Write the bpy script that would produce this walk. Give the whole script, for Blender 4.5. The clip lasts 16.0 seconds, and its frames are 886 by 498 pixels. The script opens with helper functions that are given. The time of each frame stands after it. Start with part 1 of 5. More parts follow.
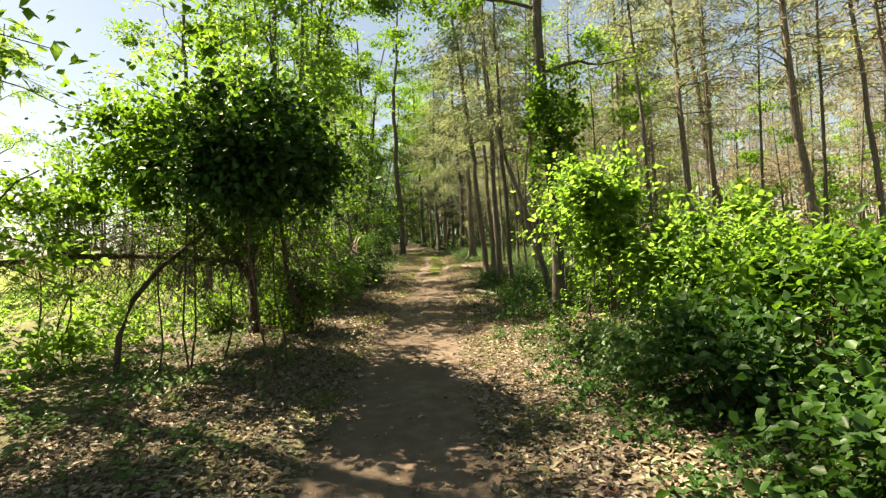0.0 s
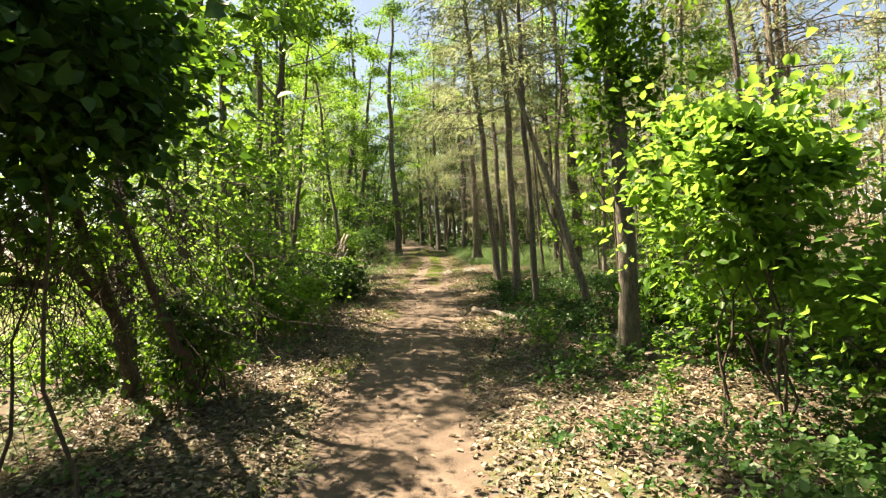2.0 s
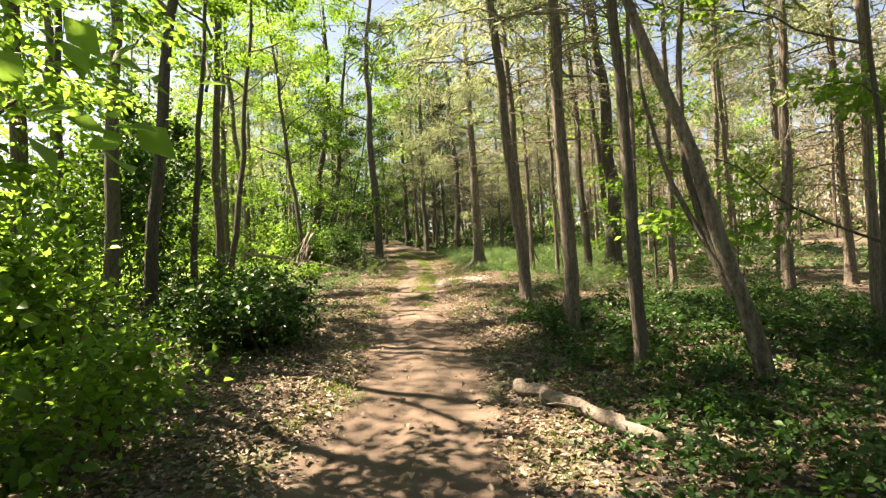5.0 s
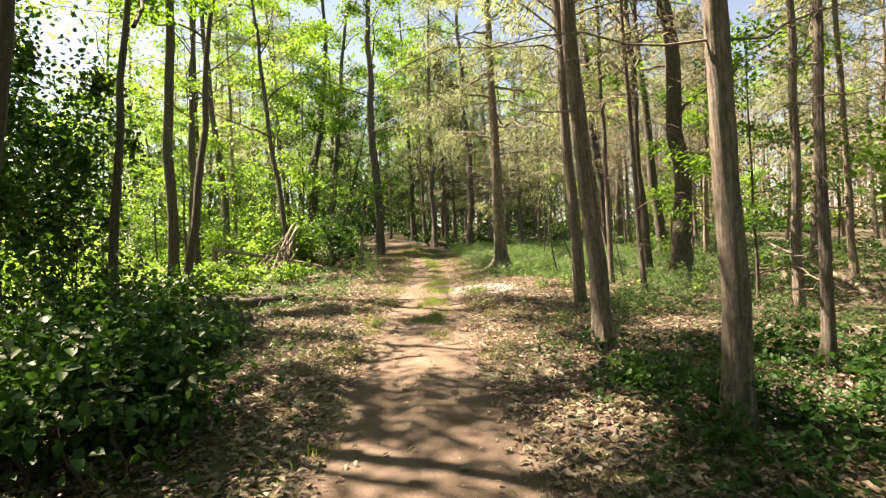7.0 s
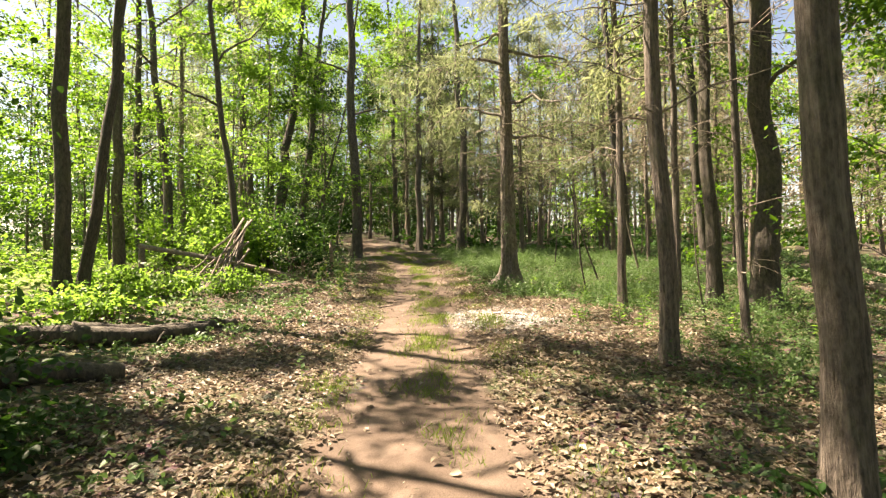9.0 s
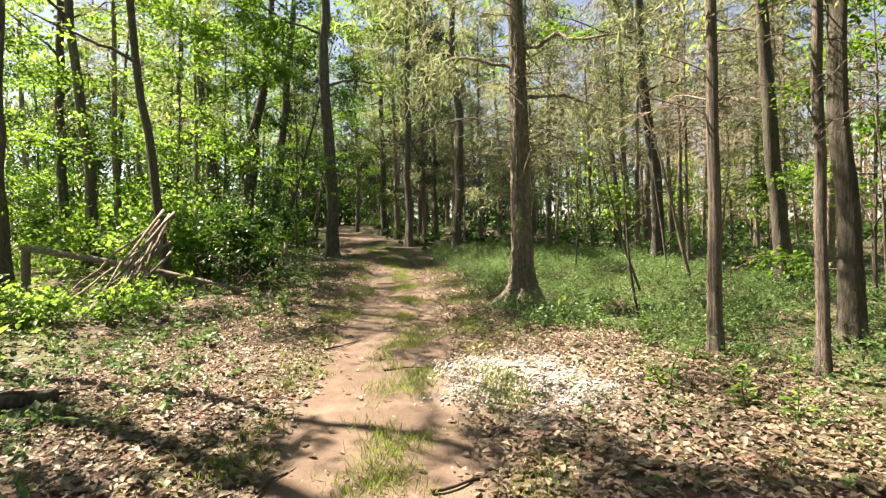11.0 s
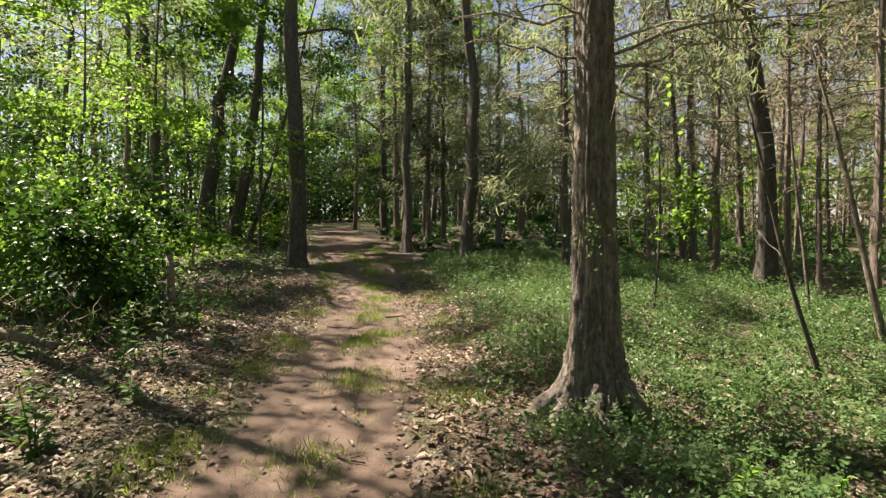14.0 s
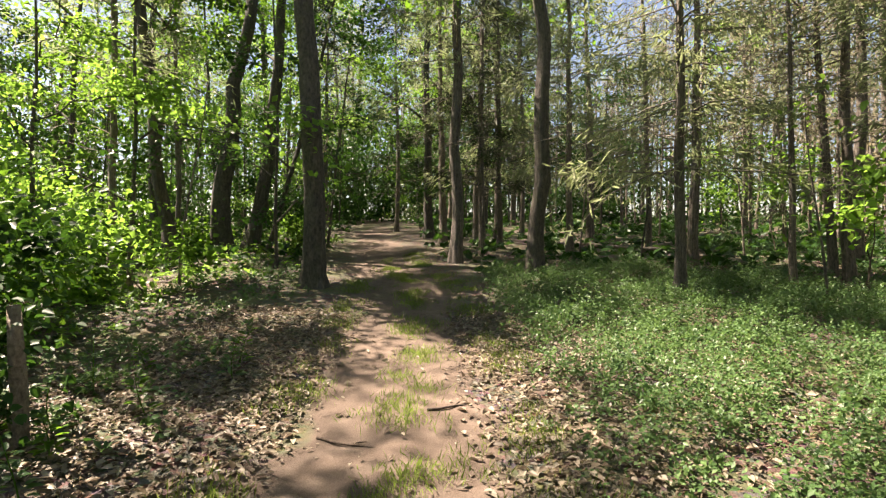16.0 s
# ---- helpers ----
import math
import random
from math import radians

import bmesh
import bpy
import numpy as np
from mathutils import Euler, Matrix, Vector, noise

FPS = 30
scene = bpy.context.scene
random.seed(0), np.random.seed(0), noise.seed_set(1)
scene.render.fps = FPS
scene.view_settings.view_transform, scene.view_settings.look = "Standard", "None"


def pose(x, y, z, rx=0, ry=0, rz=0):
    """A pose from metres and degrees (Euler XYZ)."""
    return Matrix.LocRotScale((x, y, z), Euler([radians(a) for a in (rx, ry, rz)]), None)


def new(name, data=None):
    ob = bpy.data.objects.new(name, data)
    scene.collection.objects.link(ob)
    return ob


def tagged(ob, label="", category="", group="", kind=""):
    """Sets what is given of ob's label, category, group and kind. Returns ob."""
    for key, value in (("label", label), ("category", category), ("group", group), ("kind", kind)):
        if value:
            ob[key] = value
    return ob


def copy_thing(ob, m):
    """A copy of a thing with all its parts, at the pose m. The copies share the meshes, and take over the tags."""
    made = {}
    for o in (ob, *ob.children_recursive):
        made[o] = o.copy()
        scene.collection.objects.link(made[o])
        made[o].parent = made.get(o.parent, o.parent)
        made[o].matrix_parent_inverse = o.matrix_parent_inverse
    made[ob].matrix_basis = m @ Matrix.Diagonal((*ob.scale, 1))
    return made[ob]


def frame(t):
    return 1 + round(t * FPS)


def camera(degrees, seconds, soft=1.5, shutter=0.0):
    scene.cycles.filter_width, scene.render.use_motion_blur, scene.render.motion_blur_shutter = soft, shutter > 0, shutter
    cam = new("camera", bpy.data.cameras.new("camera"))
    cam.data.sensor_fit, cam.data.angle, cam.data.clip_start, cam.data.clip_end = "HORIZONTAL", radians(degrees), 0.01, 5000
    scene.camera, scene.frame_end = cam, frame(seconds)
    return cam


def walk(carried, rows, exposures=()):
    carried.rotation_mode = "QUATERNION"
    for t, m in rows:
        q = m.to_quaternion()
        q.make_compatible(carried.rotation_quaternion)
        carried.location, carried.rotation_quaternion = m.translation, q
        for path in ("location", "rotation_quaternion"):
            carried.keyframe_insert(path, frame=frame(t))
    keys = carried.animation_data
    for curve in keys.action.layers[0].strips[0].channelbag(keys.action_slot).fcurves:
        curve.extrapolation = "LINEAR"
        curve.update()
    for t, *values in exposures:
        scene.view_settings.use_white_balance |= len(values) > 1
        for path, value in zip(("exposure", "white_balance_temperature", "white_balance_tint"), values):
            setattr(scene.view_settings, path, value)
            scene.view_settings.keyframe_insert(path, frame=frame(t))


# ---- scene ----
cam = camera(79.8, 16.0, soft=1.3)
METRES, EYE, TILT, LEAN, TURN = 26.8, 1.5, 0.0, 0.0, 0.0
ROWS = [
    (0.0, 0.0, 0.0, 0.0, 0.09, 1.86, 2.71),
    (0.5, -0.002, 0.0331, 0.0026, -0.49, 1.58, 2.58),
    (1.0, -0.0028, 0.0677, 0.004, -0.65, 1.53, 2.34),
    (1.5, -0.0024, 0.1024, 0.0068, -0.18, 1.54, 2.38),
    (2.0, 0.0, 0.1366, 0.0092, 0.1, 1.54, 2.39),
    (2.5, -0.0004, 0.1703, 0.0109, 0.48, 1.57, 2.76),
    (3.0, -0.0007, 0.2024, 0.0127, 0.25, 1.48, 3.56),
    (5.5, -0.0084, 0.3665, 0.0189, -1.58, 1.43, 2.82),
    (6.0, -0.0086, 0.3989, 0.0205, -1.15, 1.37, 2.56),
    (6.5, -0.0104, 0.433, 0.0227, -0.68, 1.09, 2.47),
    (7.0, -0.0113, 0.4651, 0.0247, -0.76, 0.85, 2.46),
    (7.5, -0.0136, 0.4976, 0.0268, -1.29, 0.8, 1.52),
    (8.0, -0.0171, 0.526, 0.0293, -1.92, 1.04, 0.87),
    (8.5, -0.0202, 0.557, 0.0309, -2.75, 0.94, 0.46),
    (11.0, -0.0082, 0.708, 0.0414, -3.34, -0.14, 0.7),
    (11.5, -0.0031, 0.7363, 0.0437, -4.39, -0.84, 0.89),
    (12.0, -0.0004, 0.7629, 0.0454, -5.09, -1.02, 1.05),
    (12.5, 0.0034, 0.7898, 0.0476, -4.92, -1.04, 0.61),
    (13.0, 0.0059, 0.8185, 0.0497, -3.92, -0.83, 0.41),
    (13.5, 0.01, 0.8457, 0.052, -3.19, -0.82, 0.23),
    (14.0, 0.0107, 0.8739, 0.053, -1.73, -0.53, -0.47),
    (14.5, 0.0106, 0.9022, 0.0544, -0.47, -0.6, -0.71),
    (15.0, 0.0086, 0.9346, 0.0563, 1.18, -0.42, -0.45),
    (15.5, 0.0066, 0.9656, 0.0597, 2.87, -0.53, 0.05),
    (16.0, 0.0026, 0.9946, 0.0625, 3.21, -0.8, -0.14),
]
walk(cam, [(t, pose(0, 0, EYE, TILT, LEAN, TURN) @ pose(METRES * x, METRES * y, METRES * z, 90 + pitch, roll, yaw)) for t, x, y, z, yaw, pitch, roll in ROWS], exposures=[(0.0, 2.35, 9200, 9), (1.5, 2.65, 8900, 12), (3.0, 2.62, 8600, 16), (6.0, 2.75, 8800, 20), (8.5, 2.62, 8700, 21), (11.0, 2.5, 8100, 20), (12.0, 2.12, 7900, 21), (13.2, 1.78, 7700, 22), (14.5, 2.28, 7600, 22), (16.0, 2.45, 7700, 22)])

# ---- light and sky ----
SUN_DIR = Vector((-0.52, 0.28, 0.82)).normalized()
world = bpy.data.worlds.new("sky")
scene.world = world
world.use_nodes = True
sky = world.node_tree.nodes.new("ShaderNodeTexSky")
sky.sky_type = "NISHITA"
sky.sun_disc = False
sky.sun_elevation = math.asin(SUN_DIR.z)
sky.sun_rotation = math.atan2(SUN_DIR.x, SUN_DIR.y)
sky.air_density, sky.dust_density = 1.0, 0.7
world.node_tree.nodes["Background"].inputs["Strength"].default_value = 0.042
world.node_tree.links.new(sky.outputs["Color"], world.node_tree.nodes["Background"].inputs["Color"])
sun = new("sun", bpy.data.lights.new("sun", "SUN"))
sun.data.energy, sun.data.angle, sun.data.color = 5.0, radians(0.55), (1.0, 0.95, 0.86)
sun.rotation_euler = SUN_DIR.to_track_quat("Z", "Y").to_euler()


# ---- materials ----
def material(name):
    m = bpy.data.materials.new(name)
    m.use_nodes = True
    t = m.node_tree
    return m, t, t.nodes["Principled BSDF"], t.nodes["Material Output"]


def node(t, kind, **values):
    n = t.nodes.new(kind)
    for key, value in values.items():
        n.inputs[key.replace("_", " ")].default_value = value
    return n


def ramp(t, fac, *stops):
    n = t.nodes.new("ShaderNodeValToRGB")
    e = n.color_ramp.elements
    while len(e) < len(stops):
        e.new(0.5)
    for el, (p, c) in zip(e, stops):
        el.position, el.color = p, (*c, 1)
    t.links.new(fac, n.inputs["Fac"])
    return n.outputs["Color"]


def mixed(t, fac, a, b, how="MIX"):
    n = t.nodes.new("ShaderNodeMix")
    n.data_type, n.blend_type = "RGBA", how
    for sock, v in ((n.inputs[0], fac), (n.inputs[6], a), (n.inputs[7], b)):
        if isinstance(v, bpy.types.NodeSocket):
            t.links.new(v, sock)
        else:
            sock.default_value = (*v, 1) if isinstance(v, tuple) else v
    return n.outputs[2]


def noise_at(t, scale, detail=4.0, stretch=(1, 1, 1), rough=0.55):
    co = t.nodes.new("ShaderNodeTexCoord")
    mp = t.nodes.new("ShaderNodeMapping")
    mp.inputs["Scale"].default_value = stretch
    t.links.new(co.outputs["Object"], mp.inputs["Vector"])
    n = node(t, "ShaderNodeTexNoise", Scale=scale, Detail=detail, Roughness=rough)
    t.links.new(mp.outputs["Vector"], n.inputs["Vector"])
    return n.outputs["Fac"]


def bump(t, bsdf, height, strength, distance):
    b = node(t, "ShaderNodeBump", Strength=strength, Distance=distance)
    t.links.new(height, b.inputs["Height"])
    t.links.new(b.outputs["Normal"], bsdf.inputs["Normal"])


def leaf_material(name, dark, mid, light, through_light, gloss=0.45, share=0.45):
    """Leaf blade: each blade has its own tone, and sunlight shines through it."""
    m, t, b, out = material(name)
    geo = t.nodes.new("ShaderNodeNewGeometry")
    info = t.nodes.new("ShaderNodeObjectInfo")
    tone = ramp(t, geo.outputs["Random Per Island"], (0.0, dark), (0.55, mid), (1.0, light))
    vein = noise_at(t, 35.0, 2.0)
    tone = mixed(t, 0.25, tone, ramp(t, vein, (0.3, dark), (0.7, light)))
    shift = ramp(t, info.outputs["Random"], (0.0, (0.8, 0.86, 0.8)), (1.0, (1.15, 1.08, 0.95)))
    tone = mixed(t, 1.0, tone, shift, "MULTIPLY")
    tone = mixed(t, 1.0, tone, ramp(t, noise_at(t, 1.6, 3.0), (0.32, (0.68, 0.74, 0.72)), (0.68, (1.25, 1.2, 1.1))), "MULTIPLY")
    t.links.new(tone, b.inputs["Base Color"])
    b.inputs["Roughness"].default_value = gloss
    b.inputs["Specular IOR Level"].default_value = 0.22
    tr = t.nodes.new("ShaderNodeBsdfTranslucent")
    t.links.new(mixed(t, 0.6, tone, through_light), tr.inputs["Color"])
    mix = node(t, "ShaderNodeMixShader", Fac=share)
    t.links.new(b.outputs[0], mix.inputs[1])
    t.links.new(tr.outputs[0], mix.inputs[2])
    t.links.new(mix.outputs[0], out.inputs["Surface"])
    return m


def bark_material(name, deep, mid, pale, moss, stretch, scale=9.0, distance=0.03):
    m, t, b, out = material(name)
    info = t.nodes.new("ShaderNodeObjectInfo")
    ridge = noise_at(t, scale, 6.0, stretch, 0.65)
    fine = noise_at(t, scale * 6, 5.0, (1, 1, 0.55), 0.7)
    blotch = noise_at(t, 1.7, 3.0)
    tone = ramp(t, ridge, (0.32, deep), (0.52, mid), (0.72, pale))
    tone = mixed(t, 0.45, tone, ramp(t, fine, (0.35, deep), (0.68, pale)))
    tone = mixed(t, ramp(t, blotch, (0.52, (0, 0, 0)), (0.72, (0.6, 0.6, 0.6))), tone, moss)
    tone = mixed(t, 1.0, tone, ramp(t, info.outputs["Random"], (0, (0.75, 0.75, 0.76)), (1, (1.2, 1.15, 1.1))), "MULTIPLY")
    t.links.new(tone, b.inputs["Base Color"])
    b.inputs["Roughness"].default_value = 0.9
    add = t.nodes.new("ShaderNodeMath")
    add.operation = "MULTIPLY_ADD"
    add.inputs[1].default_value = 0.5
    t.links.new(fine, add.inputs[0])
    t.links.new(ridge, add.inputs[2])
    bump(t, b, add.outputs[0], 1.0, distance)
    return m


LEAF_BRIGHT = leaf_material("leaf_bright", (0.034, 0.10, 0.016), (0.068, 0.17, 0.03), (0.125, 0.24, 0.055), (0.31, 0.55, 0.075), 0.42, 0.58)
LEAF_MID = leaf_material("leaf_mid", (0.018, 0.062, 0.011), (0.035, 0.105, 0.017), (0.066, 0.155, 0.026), (0.20, 0.40, 0.03), 0.45, 0.5)
# deep green; also used where shade is put into the leaf colour
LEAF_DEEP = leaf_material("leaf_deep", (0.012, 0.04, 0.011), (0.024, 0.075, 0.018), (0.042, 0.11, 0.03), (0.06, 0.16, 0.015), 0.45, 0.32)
LEAF_GROUND = leaf_material("leaf_ground", (0.036, 0.092, 0.038), (0.066, 0.14, 0.054), (0.115, 0.19, 0.08), (0.16, 0.29, 0.07), 0.42, 0.32)
NEEDLE = leaf_material("cedar_spray", (0.07, 0.098, 0.05), (0.145, 0.18, 0.098), (0.235, 0.265, 0.16), (0.33, 0.40, 0.19), 0.5, 0.5)
NEEDLE_DRY = leaf_material("dry_cedar_spray", (0.095, 0.088, 0.066), (0.19, 0.175, 0.132), (0.31, 0.28, 0.215), (0.38, 0.34, 0.23), 0.55, 0.45)
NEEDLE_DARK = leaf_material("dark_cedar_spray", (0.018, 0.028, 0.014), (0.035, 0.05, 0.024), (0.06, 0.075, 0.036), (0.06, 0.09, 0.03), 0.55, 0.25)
GRASS = leaf_material("grass_blade", (0.05, 0.10, 0.02), (0.09, 0.16, 0.035), (0.17, 0.215, 0.07), (0.30, 0.42, 0.08), 0.5, 0.45)
LITTER = leaf_material("dead_leaf", (0.085, 0.06, 0.047), (0.20, 0.155, 0.128), (0.39, 0.34, 0.30), (0.34, 0.25, 0.18), 0.5, 0.18)
BARK_CEDAR = bark_material("cedar_bark", (0.022, 0.017, 0.013), (0.115, 0.095, 0.076), (0.30, 0.262, 0.22), (0.11, 0.12, 0.08), (6, 6, 0.45), 4.0, 0.03)
BARK_OLD = bark_material("furrowed_bark", (0.022, 0.018, 0.014), (0.135, 0.116, 0.096), (0.40, 0.365, 0.315), (0.16, 0.17, 0.07), (5, 5, 0.8), 4.5, 0.05)
BARK_GREY = bark_material("grey_bark", (0.018, 0.016, 0.013), (0.056, 0.049, 0.04), (0.15, 0.136, 0.11), (0.075, 0.085, 0.04), (4, 4, 0.9), 5.0, 0.025)
DEADWOOD = bark_material("dead_wood", (0.06, 0.048, 0.038), (0.19, 0.155, 0.125), (0.36, 0.32, 0.27), (0.13, 0.14, 0.07), (3, 3, 3), 8.0, 0.02)
VINE = bark_material("vine_stem", (0.025, 0.017, 0.012), (0.06, 0.042, 0.03), (0.12, 0.09, 0.065), (0.06, 0.06, 0.03), (3, 3, 1), 8.0, 0.01)

# pale stone colour that stands in for sunlit litter
SUN_PATCH_STONE, _t, _b, _o = material("sun_patch_stone")
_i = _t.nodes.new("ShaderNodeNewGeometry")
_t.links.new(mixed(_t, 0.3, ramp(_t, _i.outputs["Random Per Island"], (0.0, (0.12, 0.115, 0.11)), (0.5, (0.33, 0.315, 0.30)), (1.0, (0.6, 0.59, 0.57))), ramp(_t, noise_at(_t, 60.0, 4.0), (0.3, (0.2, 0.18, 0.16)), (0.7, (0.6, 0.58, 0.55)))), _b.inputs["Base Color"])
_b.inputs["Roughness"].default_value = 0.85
GROUND, _t, _b, _o = material("forest_floor")
_a = _t.nodes.new("ShaderNodeAttribute")
_a.attribute_name = "trail"
_f = _t.nodes.new("ShaderNodeAttribute")
_f.attribute_name = "meadow"
_big, _mid, _fine, _grit = noise_at(_t, 0.8, 4), noise_at(_t, 5.0, 5), noise_at(_t, 26.0, 5, rough=0.7), noise_at(_t, 110.0, 3)
_dirt = ramp(_t, _mid, (0.3, (0.075, 0.052, 0.038)), (0.5, (0.12, 0.086, 0.064)), (0.72, (0.19, 0.146, 0.114)))
_dirt = mixed(_t, 0.35, _dirt, ramp(_t, _grit, (0.3, (0.05, 0.037, 0.029)), (0.7, (0.20, 0.16, 0.13))))
_dirt = mixed(_t, ramp(_t, _big, (0.45, (0, 0, 0)), (0.65, (0.5, 0.5, 0.5))), _dirt, (0.095, 0.072, 0.056))
_vor = node(_t, "ShaderNodeTexVoronoi", Scale=17.0)
_co = _t.nodes.new("ShaderNodeTexCoord")
_t.links.new(_co.outputs["Object"], _vor.inputs["Vector"])
_leafy = ramp(_t, _fine, (0.28, (0.045, 0.034, 0.026)), (0.5, (0.115, 0.09, 0.071)), (0.72, (0.22, 0.182, 0.15)))
_leafy = mixed(_t, 0.45, _leafy, mixed(_t, 1.0, _leafy, _vor.outputs["Color"], "MULTIPLY"))
_leafy = mixed(_t, ramp(_t, _big, (0.42, (0, 0, 0)), (0.62, (0.55, 0.55, 0.55))), _leafy, (0.07, 0.095, 0.032))
_field = ramp(_t, _mid, (0.3, (0.07, 0.11, 0.025)), (0.7, (0.19, 0.22, 0.06)))
_edge = _t.nodes.new("ShaderNodeMath")
_edge.operation = "MULTIPLY_ADD"
_edge.inputs[1].default_value = 0.7
_t.links.new(_mid, _edge.inputs[0])
_t.links.new(_a.outputs["Fac"], _edge.inputs[2])
_tone = mixed(_t, ramp(_t, _edge.outputs[0], (0.62, (0, 0, 0)), (0.95, (1, 1, 1))), _leafy, _dirt)
_tone = mixed(_t, _f.outputs["Fac"], _tone, _field)
# the gravel attribute paints the floor pale where litter lies in the sun
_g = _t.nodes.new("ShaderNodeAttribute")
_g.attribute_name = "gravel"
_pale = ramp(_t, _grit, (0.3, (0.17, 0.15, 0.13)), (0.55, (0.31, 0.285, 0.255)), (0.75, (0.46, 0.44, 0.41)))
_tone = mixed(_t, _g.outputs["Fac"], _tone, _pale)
_t.links.new(_tone, _b.inputs["Base Color"])
_b.inputs["Roughness"].default_value = 0.95
_b.inputs["Specular IOR Level"].default_value = 0.2
bump(_t, _b, mixed(_t, 0.5, _fine, _grit), 0.7, 0.03)


# ---- mesh tools ----
class Shape:
    """Collects faces of one mesh: blocks of vertices with faces of k corners."""

    def __init__(self):
        self.verts, self.faces, self.count = [], [], 0

    def add(self, verts, faces):
        self.verts.append(np.asarray(verts, float).reshape(-1, 3))
        self.faces.append(np.asarray(faces, int) + self.count)
        self.count += len(self.verts[-1])

    def mesh(self, name, mat, smooth=False):
        me = bpy.data.meshes.new(name)
        co = np.concatenate(self.verts)
        loops = np.concatenate([f.ravel() for f in self.faces])
        sizes = np.concatenate([np.full(len(f), f.shape[1]) for f in self.faces])
        me.vertices.add(len(co))
        me.vertices.foreach_set("co", co.ravel())
        me.loops.add(len(loops))
        me.loops.foreach_set("vertex_index", loops)
        me.polygons.add(len(sizes))
        me.polygons.foreach_set("loop_start", np.concatenate([[0], np.cumsum(sizes)[:-1]]))
        me.update(calc_edges=True)
        me.validate()
        if smooth:
            me.polygons.foreach_set("use_smooth", np.ones(len(me.polygons), bool))
        me.materials.append(mat)
        return me


def unit(v):
    v = np.asarray(v, float)
    return v / np.maximum(np.linalg.norm(v, axis=-1, keepdims=True), 1e-9)


def tube(shape, points, radii, sides=6, rough=0.0, rng=None):
    """A round, tapered stem along points."""
    p = np.asarray(points, float)
    r = np.asarray(radii, float)
    d = unit(np.gradient(p, axis=0))
    ref = np.where(np.abs(d[:, 2:3]) > 0.9, [[1.0, 0, 0]], [[0, 0, 1.0]])
    u = unit(np.cross(d, ref))
    w = np.cross(d, u)
    a = np.linspace(0, 2 * np.pi, sides, endpoint=False)
    rr = np.repeat(r[:, None], sides, 1)
    if rough:
        rr = rr * (1 + rough * rng.standard_normal(rr.shape))
    v = p[:, None] + rr[..., None] * (np.cos(a)[None, :, None] * u[:, None] + np.sin(a)[None, :, None] * w[:, None])
    i = np.arange(len(p) - 1)[:, None] * sides
    j = np.arange(sides)[None]
    k = (j + 1) % sides
    q = np.stack([i + j, i + k, i + sides + k, i + sides + j], -1).reshape(-1, 4)
    shape.add(v.reshape(-1, 3), q)
    tip = np.arange(sides)[None] + (len(p) - 1) * sides
    if sides > 2:
        shape.faces.append(tip + shape.count - len(v.reshape(-1, 3)))


def leaves(shape, centre, way, normal, length, width, fold=0.25, shapely=False):
    """Leaf blades: folded along the midrib; shapely ones have a pointed oval outline."""
    n = len(centre)
    way = unit(way)
    side = unit(np.cross(way, normal))
    up = np.cross(side, way)
    L, W = np.broadcast_to(length, n)[:, None], np.broadcast_to(width, n)[:, None]
    if shapely:
        base = centre
        r1 = centre + way * L * 0.28 + side * W * 0.48 + up * W * fold
        r2 = centre + way * L * 0.66 + side * W * 0.36 + up * W * fold * 0.6
        tip = centre + way * L - up * L * 0.12
        l1 = centre + way * L * 0.28 - side * W * 0.48 + up * W * fold
        l2 = centre + way * L * 0.66 - side * W * 0.36 + up * W * fold * 0.6
        v = np.stack([base, r1, r2, tip, l2, l1], 1)
        i = np.arange(n)[:, None] * 6
        f = np.concatenate([i + np.array([[0, 1, 2, 3]]), i + np.array([[0, 3, 4, 5]])])
    else:
        base, tip = centre, centre + way * L
        r = centre + way * L * 0.45 + side * W * 0.5 + up * W * fold
        l = centre + way * L * 0.45 - side * W * 0.5 + up * W * fold
        v = np.stack([base, r, tip, l], 1)
        i = np.arange(n)[:, None] * 4
        f = np.concatenate([i + np.array([[0, 1, 2]]), i + np.array([[0, 2, 3]])])
    shape.add(v.reshape(-1, 3), f)


def part(name, shape, mat, parent=None, label="", smooth=False):
    ob = new(name, shape.mesh(name, mat, smooth))
    ob.parent = parent
    if label:
        tagged(ob, label)
    return ob


def thing(name, m, label, category, group="", kind=""):
    ob = new(name)
    ob.matrix_basis = m
    return tagged(ob, label, category, group, kind)


def smooth01(a, b, v):
    s = np.clip((v - a) / (b - a), 0, 1)
    return s * s * (3 - 2 * s)


# ---- the lie of the land ----
def trail_x(y):
    return np.interp(y, [-10, 3, 10, 15, 18, 25, 30, 33, 36, 40, 50, 62, 90], [-0.3, -0.33, -0.42, -0.3, -0.5, -0.42, -0.42, -0.75, -1.1, -2.3, -4.3, -5.6, -6])


def height(x, y):
    x, y = np.asarray(x, float), np.asarray(y, float)
    yc = np.clip(y, -40, 60)
    z = 0.055 * yc + 0.0003 * yc * np.abs(yc) + np.where(y > 60, 1.6 * (1 - np.exp(-(y - 60) / 20.0)), 0.0)
    off = np.abs(x - trail_x(y))
    away = smooth01(1.0, 4.0, off)
    z = z + away * (0.06 * np.sin(0.9 * x + 0.31 * y) + 0.05 * np.sin(0.43 * x - 0.83 * y + 1.0) + 0.03 * np.sin(2.1 * x + 1.7 * y))
    near = 1 - smooth01(0.6, 1.3, off)
    z = z - 0.05 * near + 0.02 * np.exp(-((x - trail_x(y)) / 0.16) ** 2)
    return z + 0.012 * np.sin(3.1 * x + 1.3 * y) * np.sin(2.3 * y - 1.1 * x)


def hz(x, y):
    return float(height(x, y))


